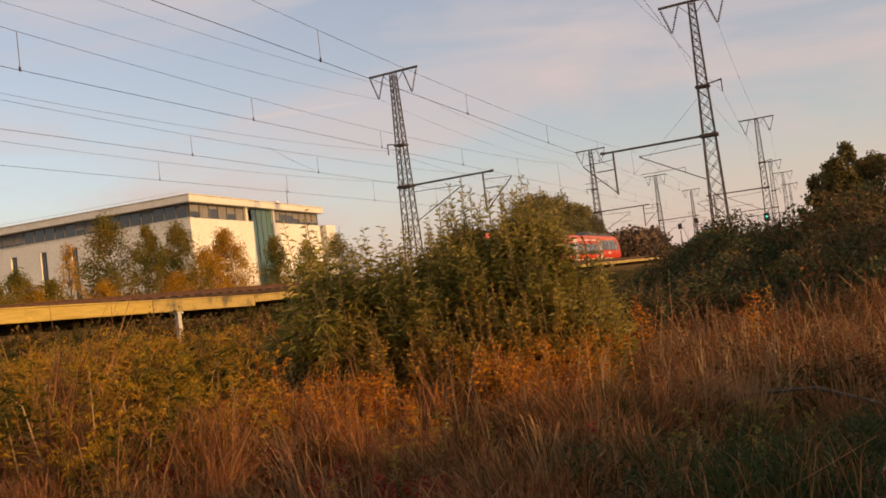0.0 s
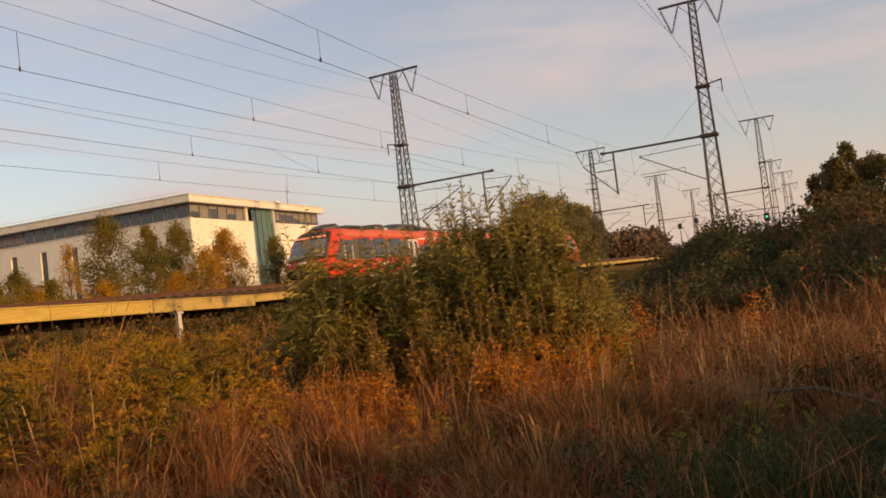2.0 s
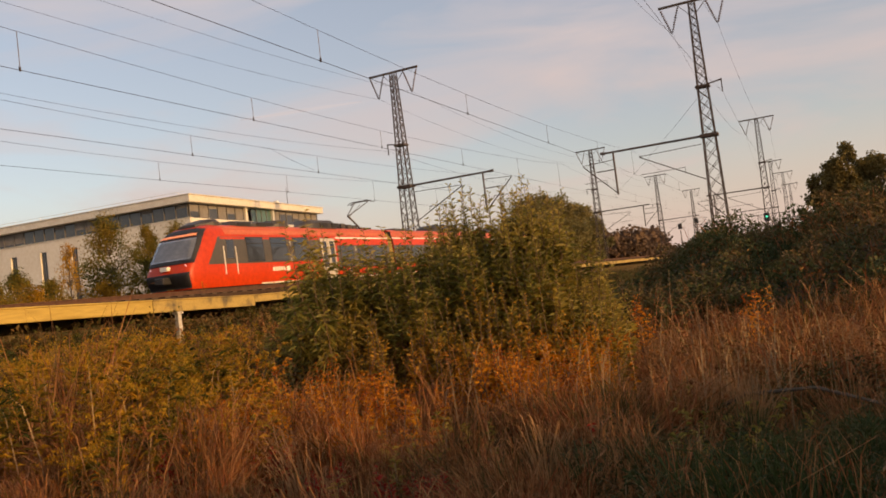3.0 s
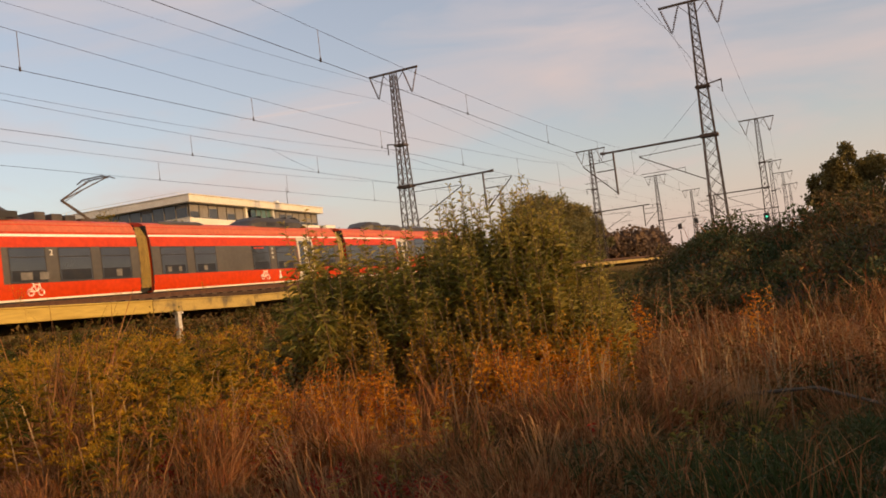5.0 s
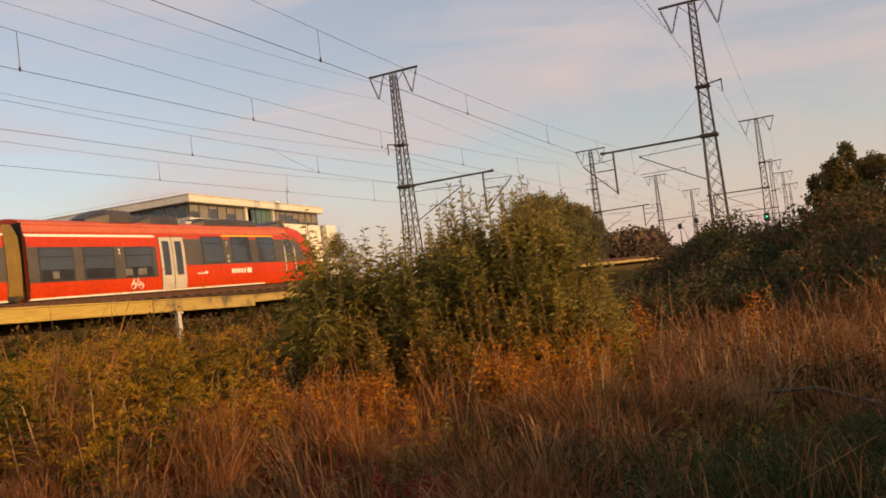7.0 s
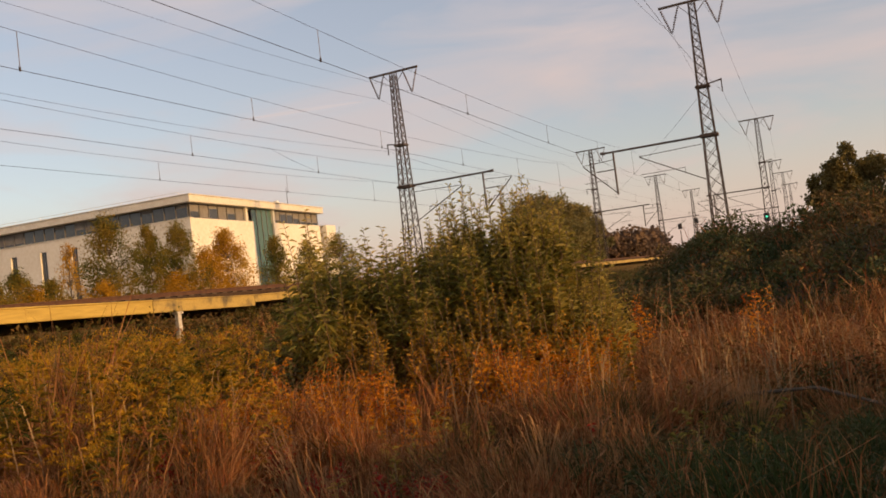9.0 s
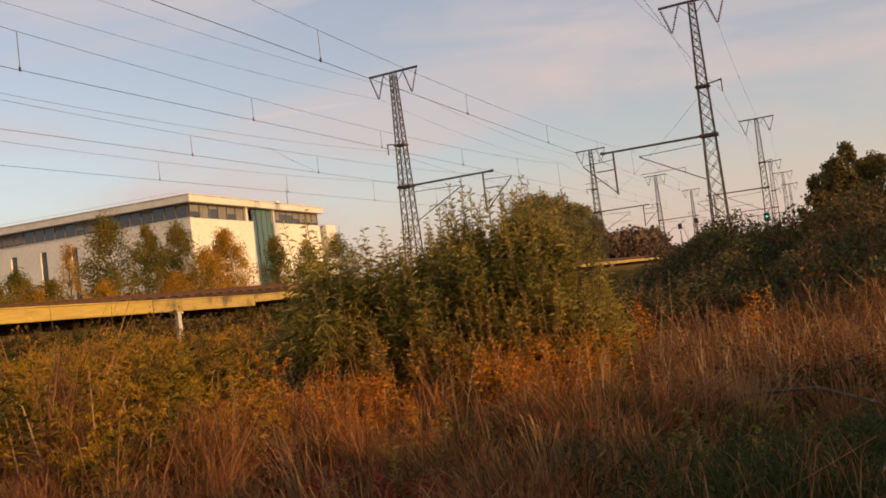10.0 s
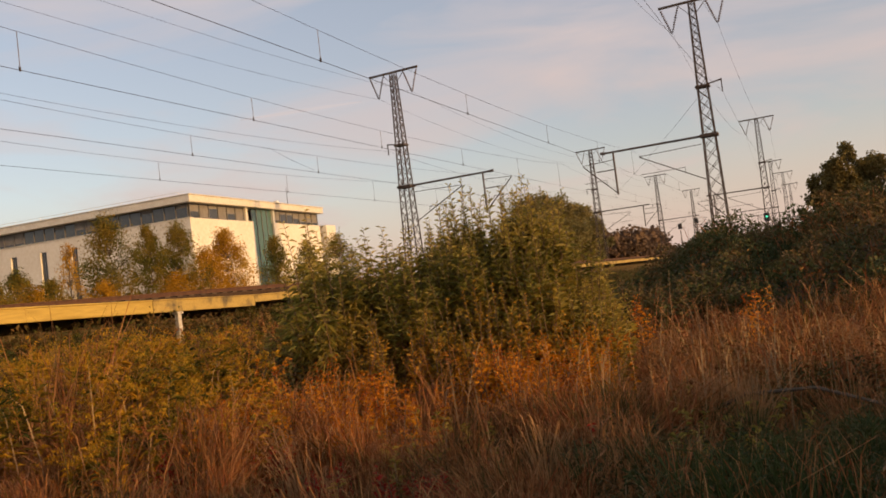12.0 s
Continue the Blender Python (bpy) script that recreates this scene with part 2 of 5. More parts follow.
def ground(x, y):
    """Height of the ground: rough field, the overgrown mound and the railway embankment."""
    z = 0.10 * smooth01(math.hypot(x, y) / 10) + 0.10 * noise.noise((x * 0.35, y * 0.35, 0)) * smooth01(math.hypot(x, y) / 3)
    for mx, my, sx, sy, mh in ((-2.5, 19.5, 1.4, 3.0, 1.36), (0.7, 18.0, 2.6, 3.6, 1.62), (5.5, 17.5, 3.5, 4, 1.6)):
        z += mh * math.exp(-(((x - mx) / sx) ** 2 + ((y - my) / sy) ** 2))
    z = min(z, 2.3 + 0.1 * noise.noise((x, y, 3)))
    bank = smooth01((-x - 21.2) / 1.4)
    z = z * (1 - bank) + 2.2 * bank
    return z


def axis(stops):
    out = []
    for (a, b, n) in stops:
        out += list(np.linspace(a, b, n, endpoint=False))
    return out + [stops[-1][1]]


gx = axis(((-2500, -200, 6), (-200, -40, 16), (-40, -24, 10), (-24, -19.5, 12), (-19.5, -12, 14), (-12, 12, 70), (12, 40, 14), (40, 2500, 8)))
gy = axis(((-2500, -60, 6), (-60, -4, 14), (-4, 34, 100), (34, 100, 34), (100, 400, 12), (400, 3000, 6)))
g_verts = [(x, y, ground(x, y)) for x in gx for y in gy]
g_faces = [(i * len(gy) + j, (i + 1) * len(gy) + j, (i + 1) * len(gy) + j + 1, i * len(gy) + j + 1) for i in range(len(gx) - 1) for j in range(len(gy) - 1)]
ground_ob = new("ground", mesh_of("ground", g_verts, g_faces, M_SOIL))
for f in ground_ob.data.polygons:
    f.use_smooth = True
tagged(ground_ob, "rough brown soil of an overgrown field rising to a railway embankment", "ground", kind="structure")

# ---- track bed, viaduct edge, rails ----
EDGE_X = -20.5
deck = part("embankment_ballast", boxed(-33.5, EDGE_X - 0.45, -90, 420, 2.12, 2.42), M_BALLAST)
tagged(deck, "brown stone ballast bed under the railway tracks", "ballast", kind="structure")
girder = holder("edge_beam", (EDGE_X, 0, 0))
tagged(girder, "long cream-painted concrete edge beam along the railway", "beam", kind="structure")


def edge_height(y):
    """Top of the edge beam: it falls gently along the near stretch, then runs level."""
    return 2.50 - 0.0235 * (y - 15) if y < 26 else 2.25 + 0.0008 * (y - 26)


def sloped_box(x0, x1, y0, y1, low, high):
    bm = boxed(x0, x1, y0, y1, low, high, bevel=0.012)
    for v in bm.verts:
        v.co.z += edge_height(y0) + (edge_height(y1) - edge_height(y0)) * (v.co.y - y0) / (y1 - y0)
    return bm


BEAM_JOINTS = [-45, -33, -21, -9, 3, 20.6, 25.98] + [38 + 12 * i for i in range(16)]
for y0, y1 in zip(BEAM_JOINTS, BEAM_JOINTS[1:]):
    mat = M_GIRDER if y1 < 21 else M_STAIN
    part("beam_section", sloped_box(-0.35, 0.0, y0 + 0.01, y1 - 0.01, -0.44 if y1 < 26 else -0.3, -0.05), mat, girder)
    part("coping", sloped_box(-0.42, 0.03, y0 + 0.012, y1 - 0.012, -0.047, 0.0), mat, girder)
def beam_post(y):
    post = holder("support_post", (EDGE_X - 0.18, y, 0))
    part("shaft", boxed(-0.09, 0.09, -0.09, 0.09, -0.1, 1.80, bevel=0.02), M_POST, post)
    part("cap", boxed(-0.13, 0.13, -0.15, 0.15, 1.80, 1.895, bevel=0.015), M_POST, post)
    return tagged(post, "pale grey concrete post under the edge beam", "post", group="posts under the beam")
POSTS = beam_post(21.9)
for i in (-3, -2, -1, 1, 2, 3, 4, 5):
    copy_thing(POSTS, pose(EDGE_X - 0.18, 21.9 + 12.0 * i, edge_height(21.9 + 12.0 * i) - (0.3 if i > 0 else 0.44) - 1.898))


def track(cx):
    t = holder("railway_track", (cx, 0, 0))
    for s in (-0.7535, 0.7535):
        bm = bmesh.new()
        for (w, z0, z1) in ((0.075, -0.172, -0.16), (0.010, -0.16, -0.045), (0.036, -0.045, 0.0)):
            box(bm, s - w, s + w, -80, 400, RAIL + z0, RAIL + z1)
        part("rail", bm, M_RAIL, t, "rust-brown steel rail")
    v, f = [], []
    for k in range(400):
        y = -60 + k * 0.62
        b = len(v)
        v += list(itertools.product((-1.3, 1.3), (y - 0.13, y + 0.13), (RAIL - 0.39, RAIL - 0.176)))
        f += [tuple(b + i for i in q) for q in ((0, 1, 3, 2), (4, 6, 7, 5), (0, 4, 5, 1), (2, 3, 7, 6), (0, 2, 6, 4), (1, 5, 7, 3))]
    ob = new("sleeper", mesh_of("sleepers", v, f, M_SLEEPER))
    ob.parent = t
    tagged(ob, kind="stuff")
    return tagged(t, "rust-brown railway track on ballast", "railway track", kind="structure")
TRAIN_X = -28.3
track(TRAIN_X), track(-22.9)

# ---- building ----
def office(at, turn):
    """Flat-roofed white building; the local origin is its near corner at ground level, +y along the long sunny side, -x along the end wall."""
    h = holder("office_building", at, turn)
    top, ft, wt, wl2 = 9.8, 9.2, 9.2, 7.9      # heights over its base at 2.2
    depth, length = 36.0, 22.6
    # wall with recessed openings for the tall slits: built from blocks
    slits = [12.8, 16.4, 20.0, 23.6]
    edges, x = [], 0.0
    for s in slits:
        edges.append((x, s - 0.38))
        x = s + 0.38
    edges.append((x, depth))
    bm = bmesh.new()
    for a, b in edges:
        box(bm, -b, -a, 0.0, 0.35, 0, wl2)
    for s in slits:
        box(bm, -s - 0.38, -s + 0.38, 0.0, 0.35, 0, 2.3)
        box(bm, -s - 0.38, -s + 0.38, 0.0, 0.35, 7.0, wl2)
    part("end_wall", bm, M_WALL, h, "shaded white rendered wall with tall slits")
    for s in slits:
        w = part("slit_window", boxed(-s - 0.38, -s + 0.38, 0.16, 0.2, 2.3, 7.0), M_WINDOW, h)
        part("frame", boxed(-s - 0.03, -s + 0.03, 0.13, 0.16, 2.3, 7.0), M_MULLION, w)
        part("transom", boxed(-s - 0.38, -s + 0.38, 0.12, 0.16, 4.1, 4.18), M_MULLION, w)
    # sunny side wall, split by the glazed stair
    bm = boxed(-0.35, 0.0, 0.352, 9.6, 0, wl2)
    part("side_wall", bm, M_WALL, h, "sunlit white rendered wall")
    part("side_wall", boxed(-0.35, 0.0, 13.2, length, 0, wl2), M_WALL, h, "sunlit white rendered wall")
    part("stair_glass", boxed(-0.30, -0.24, 9.6, 13.2, 0, ft), M_GREENGLASS, h, "tall green stair glazing")
    for y in (9.6, 10.5, 11.4, 12.3, 13.2):
        part("stair_mullion", boxed(-0.24, -0.18, y - 0.03, y + 0.03, 0, ft), M_MULLION, h)
    for y in (8.55, 13.3):
        part("column", boxed(-0.33, 0.02, y - 0.16, y + 0.16, wl2 + 0.002, ft), M_WALL, h)
    # ribbon windows
    def ribbon(along_x, a, b):
        w = holder("ribbon_window")
        w.parent = h
        g = boxed(-b, -a, 0.26, 0.30, wl2, ft) if along_x else boxed(-0.30, -0.26, a, b, wl2, ft)
        part("pane", g, M_WINDOW, w)
        n = max(2, round((b - a) / 1.25))
        for i in range(n + 1):
            q = a + (b - a) * i / n
            part("mullion", boxed(-q - 0.035, -q + 0.035, 0.2, 0.259, wl2, ft) if along_x else boxed(-0.259, -0.2, q - 0.035, q + 0.035, wl2, ft), M_MULLION, w)
        rnd = random.Random(int(a * 10) + along_x)
        for i in range(n):
            q0, q1 = a + (b - a) * (i + 0.08) / n, a + (b - a) * (i + 0.92) / n
            if rnd.random() < (0.3 if along_x else 0.75):
                z0 = ft - rnd.choice((0.35, 0.7, 1.0, 1.22))
                part("blind", boxed(-q1, -q0, 0.245, 0.257, z0, ft - 0.02) if along_x else boxed(-0.257, -0.245, q0, q1, z0, ft - 0.02), M_BLIND, w)
        return w
    ribbon(True, 0.35, depth)
    ribbon(False, 0.35, 8.4)
    ribbon(False, 13.5, length)
    part("sill", boxed(-depth, 0.06, -0.06, 0.34, wl2 + 0.003, wl2 + 0.06), M_FASCIA, h)
    part("core_wall", boxed(-depth + 0.4, -0.8, 0.8, length - 0.4, 0.05, ft - 0.05), M_BLIND, h)
    part("fascia", boxed(-depth, 0.45, -0.45, length + 0.3, ft, top, bevel=0.03), M_FASCIA, h, "cream metal roof fascia")
    part("roof_edge", boxed(-depth, 0.52, -0.52, length + 0.37, top + 0.003, top + 0.09, bevel=0.02), M_FASCIA, h)
    part("roof", boxed(-depth + 0.3, 0.2, -0.2, length, top + 0.092, top + 0.12), M_FLAT_ROOF, h)
    # rail and short vents on the roof
    for x in np.linspace(1, depth - 1, 12):
        part("rail_post", barred((-x, 0.1, top + 0.1), (-x, 0.1, top + 0.42), 0.025), M_FASCIA, h)
    part("roof_rail", barred((-depth, 0.1, top + 0.42), (-0.3, 0.1, top + 0.42), 0.02), M_FASCIA, h)
    part("vent", boxed(-1.2, -0.8, 15.5, 15.9, top + 0.1, top + 0.6, bevel=0.03), M_FASCIA, h)
    part("antenna", barred((-1.0, 18.0, top + 0.1), (-1.0, 18.0, top + 2.2), 0.03), M_STEEL, h)
    # lower annex beyond
    part("annex", boxed(-10, 0.6, length + 0.4, length + 2.5, 0, 7.9), M_WALL, h, "lower white annex")
    return tagged(h, "long white flat-roofed office building with ribbon windows and green stair glazing", "building")
office((-48.0, 53.4, 2.2), 5.0)


# ---- overhead line masts ----
def lattice(m, height, base, top, z0):
    """Four tapered legs and crossed bracing, standing at the origin of m."""
    legs = [(sx, sy) for sx in (-1, 1) for sy in (-1, 1)]
    for sx, sy in legs:
        part("leg", barred((sx * base / 2, sy * base / 2, z0), (sx * top / 2, sy * top / 2, height), 0.062, 0.05), M_STEEL, m)
    bm = bmesh.new()
    z, k = z0 + 0.3, 0
    while z < height - 0.3:
        w = base + (top - base) * (z - z0) / (height - z0)
        z2 = min(z + max(w * 1.05, 0.55), height - 0.05)
        w2 = base + (top - base) * (z2 - z0) / (height - z0)
        for axis_y in (0, 1):
            for s in (-1, 1):
                for d in (-1, 1):
                    a, b = (d * w / 2, s * w / 2, z), (-d * w2 / 2, s * w2 / 2, z2)
                    if axis_y:
                        a, b = (a[1], a[0], z), (b[1], b[0], z2)
                    bar(bm, a, b, 0.026)
        z, k = z2, k + 1
    part("bracing", bm, M_STEEL, m, "crossed steel bracing")
    part("footing", boxed(-base / 2 - 0.25, base / 2 + 0.25, -base / 2 - 0.25, base / 2 + 0.25, z0 - 0.6, z0 + 0.06, bevel=0.03), M_SLEEPER, m)


def insulator(bm, a, b):
    a, b = Vector(a), Vector(b)
    bar(bm, a, b, 0.03)
    n = max(3, int((b - a).length / 0.16))
    for i in range(1, n):
        p, q = a + (b - a) * (i / n), a + (b - a) * ((i + 0.35) / n)
        bar(bm, p, q, 0.085, 0.085, 6)


def overhead_mast(x, y, height, side=1, boom=7.7, boom_z=10.45, base=1.25, bracket=True, top_arms=True, cantilever=True, foot=1.9):
    """side: +1 the boom reaches towards +x, -1 towards -x."""
    m = holder("overhead_line_mast", (x, y, 0))
    lattice(m, height, base, 0.42, foot)
    if top_arms:
        bm = boxed(-2.35, 2.35, -0.06, 0.06, height - 0.08, height + 0.08)
        for s in (-1, 1):
            bar(bm, (s * 0.25, 0, height - 0.9), (s * 1.0, 0, height - 0.08), 0.03)
        part("crossarm", bm, M_STEEL, m)
        for s in (-1, 1):
            bm = bmesh.new()
            insulator(bm, (s * 2.25, 0, height - 0.08), (s * 1.62, 0, height - 2.0))
            insulator(bm, (s * 0.95, 0, height - 0.08), (s * 1.58, 0, height - 2.0))
            part("insulator_string", bm, M_INSUL, m, "V-shaped insulator strings")
    if bracket:
        bm = boxed(-0.5, 0.5, -0.4, 0.4, height - 6.35, height - 6.2)
        s = -side
        bar(bm, (0, 0, height - 6.2), (s * 1.35, 0, height - 6.0), 0.06)
        bar(bm, (s * 1.3, 0, height - 6.0), (s * 1.3, 0, height - 6.9), 0.05)
        part("feeder_bracket", bm, M_STEEL, m)
    if boom:
        bm = bmesh.new()
        bar(bm, (0, 0, boom_z), (side * boom, 0, boom_z + 0.02), 0.085, 0.075, 6)
        box(bm, -0.62, 0.62, -0.5, 0.5, boom_z - 0.12, boom_z + 0.08)
        bar(bm, (side * (boom - 0.1), 0, boom_z), (side * (boom + 0.25), 0, boom_z + 0.05), 0.11, 0.11, 6)
        part("boom", bm, M_STEEL, m, "horizontal tubular steel boom")
        part("drop_tube", barred((side * (boom - 0.7), 0, boom_z), (side * (boom - 0.7), 0, boom_z - 3.2), 0.075, 0.075, 6), M_STEEL, m)
        part("drop_arm", barred((side * (boom - 0.7), 0, boom_z - 1.3), (side * (boom + 0.7), 0, boom_z - 1.3), 0.05), M_STEEL, m)
        if cantilever:
            for x0, reach in ((side * 0.6, side * 4.5), (side * (boom - 0.7), side * 2.4)):
                bm = bmesh.new()
                bar(bm, (x0, 0, boom_z - 3.1), (x0 + reach, 0, boom_z - 0.72), 0.045)
                bar(bm, (x0, 0, boom_z - 0.55), (x0 + reach, 0, boom_z - 0.68), 0.03)
                bar(bm, (x0 + reach * 0.3, 0, boom_z - 2.0), (x0 + reach * 1.0, 0, boom_z - 2.05), 0.025)
                bar(bm, (x0 + reach * 0.3, 0, boom_z - 2.4), (x0 + reach * 0.3, 0, boom_z - 2.0), 0.02)
                part("cantilever", bm, M_STEEL, m, "slanting cantilever arm")
    return tagged(m, "dark weathered steel lattice mast with crossarm and boom for overhead wires", "mast", group="overhead line masts")


FAR_MASTS = [(-31.0, -3.2), (-31.0, 60.8), (-31.0, 125.0), (-31.0, 179.0), (-31.0, 231.0), (-31, 285)]
NEAR_MASTS = [(-6.4, 1e9), (-6.4, 60.9), (-6.4, 122.5), (-8.2, 186.0), (-7.1, 218.0), (-7.1, 262.0)]
for x, y in FAR_MASTS[1:]:
    overhead_mast(x, y, 20.25, 1, foot=2.2)
for x, y in NEAR_MASTS[1:]:
    overhead_mast(x, y, 20.0, -1, boom=7.7, boom_z=10.2, foot=ground(x, y) + 0.05)
for x, y, hgt in ((-20.0, 212, 11.5), (-22.0, 300, 12.0), (-14.5, 290, 12.0)):
    overhead_mast(x, y, hgt, -1, boom=5.5, boom_z=10.0, base=0.7, bracket=False, top_arms=False, foot=ground(x, y) + 0.05)


# ---- overhead wires ----
def span_points(x0, y0, z0, x1, y1, z1, sag, n=20):
    return [Vector((x0 + (x1 - x0) * t, y0 + (y1 - y0) * t, z0 + (z1 - z0) * t - 4 * sag * t * (1 - t))) for t in (i / n for i in range(n + 1))]


def tube(bm, pts, radii, sides=4):
    """One bent bar through all the points."""
    rings = []
    for i, p in enumerate(pts):
        d = (pts[min(i + 1, len(pts) - 1)] - pts[max(i - 1, 0)]).normalized()
        u = d.cross(Vector((0, 0, 1)) if abs(d.z) < 0.95 else Vector((1, 0, 0))).normalized()
        w = d.cross(u)
        rings.append([bm.verts.new(p + (u * math.cos(t) + w * math.sin(t)) * radii[i]) for t in (2 * math.pi * k / sides for k in range(sides))])
    for a, b in zip(rings, rings[1:]):
        for k in range(sides):
            bm.faces.new((a[k], a[(k + 1) % sides], b[(k + 1) % sides], b[k]))
    bm.faces.new(rings[0][::-1])
    bm.faces.new(rings[-1])
    return bm


def wire(parent, pts, r, name="wire"):
    return part(name, tube(bmesh.new(), pts, [r] * len(pts), 3), M_WIRE, parent)


CONTACT = {-11.9: (8.26, 9.0, 19.06), -17.4: (8.23, 8.95, 23.05), -22.8: (8.23, 9.0, 25.9), -28.2: (8.35, 9.2, 29.6)}
MASTS_Y = [-3.2, 60.8, 122.5, 179.0, 231.0, 285.0]
for cx, (zc, zl, y_drop) in CONTACT.items():
    w = tagged(holder("catenary"), "thin dark contact wire hung by droppers from a carrier wire", "overhead wire", group="catenaries")
    wire(w, [Vector((cx, -60, zc)), Vector((cx, 285, zc))], 0.0095 if cx < -12 else 0.0105, "contact_wire")
    step = {-11.9: 10.3, -17.4: 9.15, -22.8: 9.2, -28.2: 10.3}[cx]
    for ya, yb in zip(MASTS_Y, MASTS_Y[1:]):
        pts = span_points(cx, ya, zl + 1.05, cx, yb, zl + 1.05, 1.0)
        wire(w, pts, 0.0075, "carrier_wire")
    for k in range(-3, 10):
        y = y_drop + step * k
        if not -3 < y < 122:
            continue
        ya, yb = (MASTS_Y[0], MASTS_Y[1]) if y < MASTS_Y[1] else (MASTS_Y[1], MASTS_Y[2])
        t = (y - ya) / (yb - ya)
        zz = zl + 1.05 - 4 * t * (1 - t)
        bm = barred((cx, y, zc), (cx, y, zz), 0.011, None, 3)
        bar(bm, (cx, y, zc - 0.03), (cx, y, zc + 0.08), 0.03)
        part("dropper", bm, M_WIRE, w)
for row, hgt, offs in ((FAR_MASTS, 20.25, ((-1.6, -2.0, 1.15), (1.6, -2.0, 1.15), (-1.3, -6.55, 1.08))), (NEAR_MASTS, 20.0, ((-1.6, -2.0, 1.9), (1.6, -2.0, 1.9), (1.3, -6.9, 1.3)))):
    for dx, dz, sag in offs:
        w = tagged(holder("feeder_line"), "thin dark feeder wire strung between mast tops", "overhead wire", group="feeder lines")
        for (xa, ya), (xb, yb) in zip(row, row[1:]):
            if ya > 1e8:
                xa, ya = -6.4, -1.0
            wire(w, span_points(xa + dx, ya, hgt + dz, xb + dx, yb, hgt + dz, sag), 0.0095)
w = tagged(holder("cross_span"), "thin dark wire strung across the tracks", "overhead wire")
wire(w, span_points(-6.4, 60.9, 13.4, -29.0, 125, 12.0, 0.3), 0.012)
wire(w, span_points(-22.8, 31.09, 9.09, -22.8, 34.91, 8.3, 0.05), 0.008)


def signal_lamp(x, y, z, green):
    s = holder("railway_signal", (x, y, 0))
    part("pole", barred((0, 0, ground(x, y) - 0.1), (0, 0, z), 0.09, 0.08, 6), M_STEEL, s)
    head = part("signal_head", boxed(-0.33, 0.33, -0.18, 0.18, z + 0.2, z + 1.2, bevel=0.06), M_BLACK, s)
    part("hood", boxed(-0.3, 0.3, -0.45, -0.18, z + 1.05, z + 1.12), M_BLACK, head)
    if green:
        part("lens", barred((0, -0.24, z + 0.75), (0, -0.185, z + 0.75), 0.13, 0.13, 10), M_SIGNAL_GREEN, head, "lit green lens")
    return tagged(s, "black railway signal showing green" if green else "black railway signal on a pole", "railway signal", group="signals")
signal_lamp(-5.72, 104.0, 4.7, True)
signal_lamp(-19.9, 150.0, 7.4, False)
signal_lamp(-22.8, 150.0, 6.8, False)


# ---- train ----
PROFILE = ((0.30, 1.36), (0.6, 1.43), (1.1, 1.46), (1.7, 1.455), (2.3, 1.435), (2.75, 1.385), (3.0, 1.32), (3.2, 1.22), (3.36, 1.08), (3.46, 0.86), (3.52, 0.5), (3.54, 0.0))


def half_width(z):
    return float(np.interp(z, [p[0] for p in PROFILE], [p[1] for p in PROFILE]))


def side_panel(bm, side, y0, y1, z0, z1, out, deep=0.02, steps=5, slant=0.0):
    """A curved panel that follows the car's side, proud by out."""
    rows = []
    for i in range(steps + 1):
        z = z0 + (z1 - z0) * i / steps
        x = half_width(z)
        dy = slant * (z - z0)
        rows.append([bm.verts.new((side * (x + o), y + dy, z)) for y, o in ((y0, -deep), (y0, out), (y1, out), (y1, -deep))])
    for a, b in zip(rows, rows[1:]):
        for k in range(3):
            bm.faces.new((a[k], a[k + 1], b[k + 1], b[k]))
    bm.faces.new(rows[0])
    bm.faces.new(rows[-1][::-1])
    return bm


def shell(bm, stations):
    """Loft of the body profile over (y shift by height, width factor) stations."""
    prof = [(-w, z) for z, w in PROFILE] + [(w, z) for z, w in PROFILE[-2::-1]]
    rings = [[bm.verts.new((x * wf, y(z), z)) for x, z in prof] for y, wf in stations]
    for a, b in zip(rings, rings[1:]):
        for i in range(len(prof) - 1):
            bm.faces.new((a[i], a[i + 1], b[i + 1], b[i]))
        bm.faces.new((a[0], b[0], b[-1], a[-1]))
    n = len(PROFILE)
    for r in (rings[0], rings[-1]):
        for i in range(n - 2):
            bm.faces.new((r[i], r[i + 1], r[len(prof) - 2 - i], r[len(prof) - 1 - i]))
        bm.faces.new((r[n - 2], r[n - 1], r[n]))
    return bm


NOSE_Z = (0.30, 0.8, 1.05, 1.5, 1.9, 2.93, 3.2, 3.4, 3.54)
NOSE_Y = (-0.75, -0.98, -1.02, -0.8, -0.52, 0.1, 0.45, 0.85, 1.3)
FULL_Y = (-0.1, 0.05, 0.15, 0.45, 0.8, 1.75, 2.1, 2.35, 2.5)      # where the side has its full width
NOSE_T = ((0.0, 1.0), (0.35, 0.995), (0.68, 0.975), (0.85, 0.945), (0.96, 0.88), (1.03, 0.72), (1.06, 0.36))


def nose_y(z, t):
    full = float(np.interp(z, NOSE_Z, FULL_Y))
    return full + (float(np.interp(z, NOSE_Z, NOSE_Y)) - full) * t


def numeral(body, y, z, size):
    """A raised white class numeral on the near side of a car."""
    cu = bpy.data.curves.new("class_numeral", "FONT")
    cu.body, cu.size, cu.extrude = "2", size, 0.003
    tmp = new("class_numeral", cu)
    bpy.context.view_layer.update()
    me = bpy.data.meshes.new_from_object(tmp.evaluated_get(bpy.context.evaluated_depsgraph_get()))
    bpy.data.objects.remove(tmp)
    x = half_width(z + 0.12) + 0.01
    me.transform(Matrix(((0, 0, 1, x), (1, 0, 0, y), (0, 1, 0, z), (0, 0, 0, 1))))
    me.materials.clear()
    me.materials.append(M_WHITE)
    ob = new("class_numeral", me)
    ob.parent = body
    ob["label"] = "white class numeral"


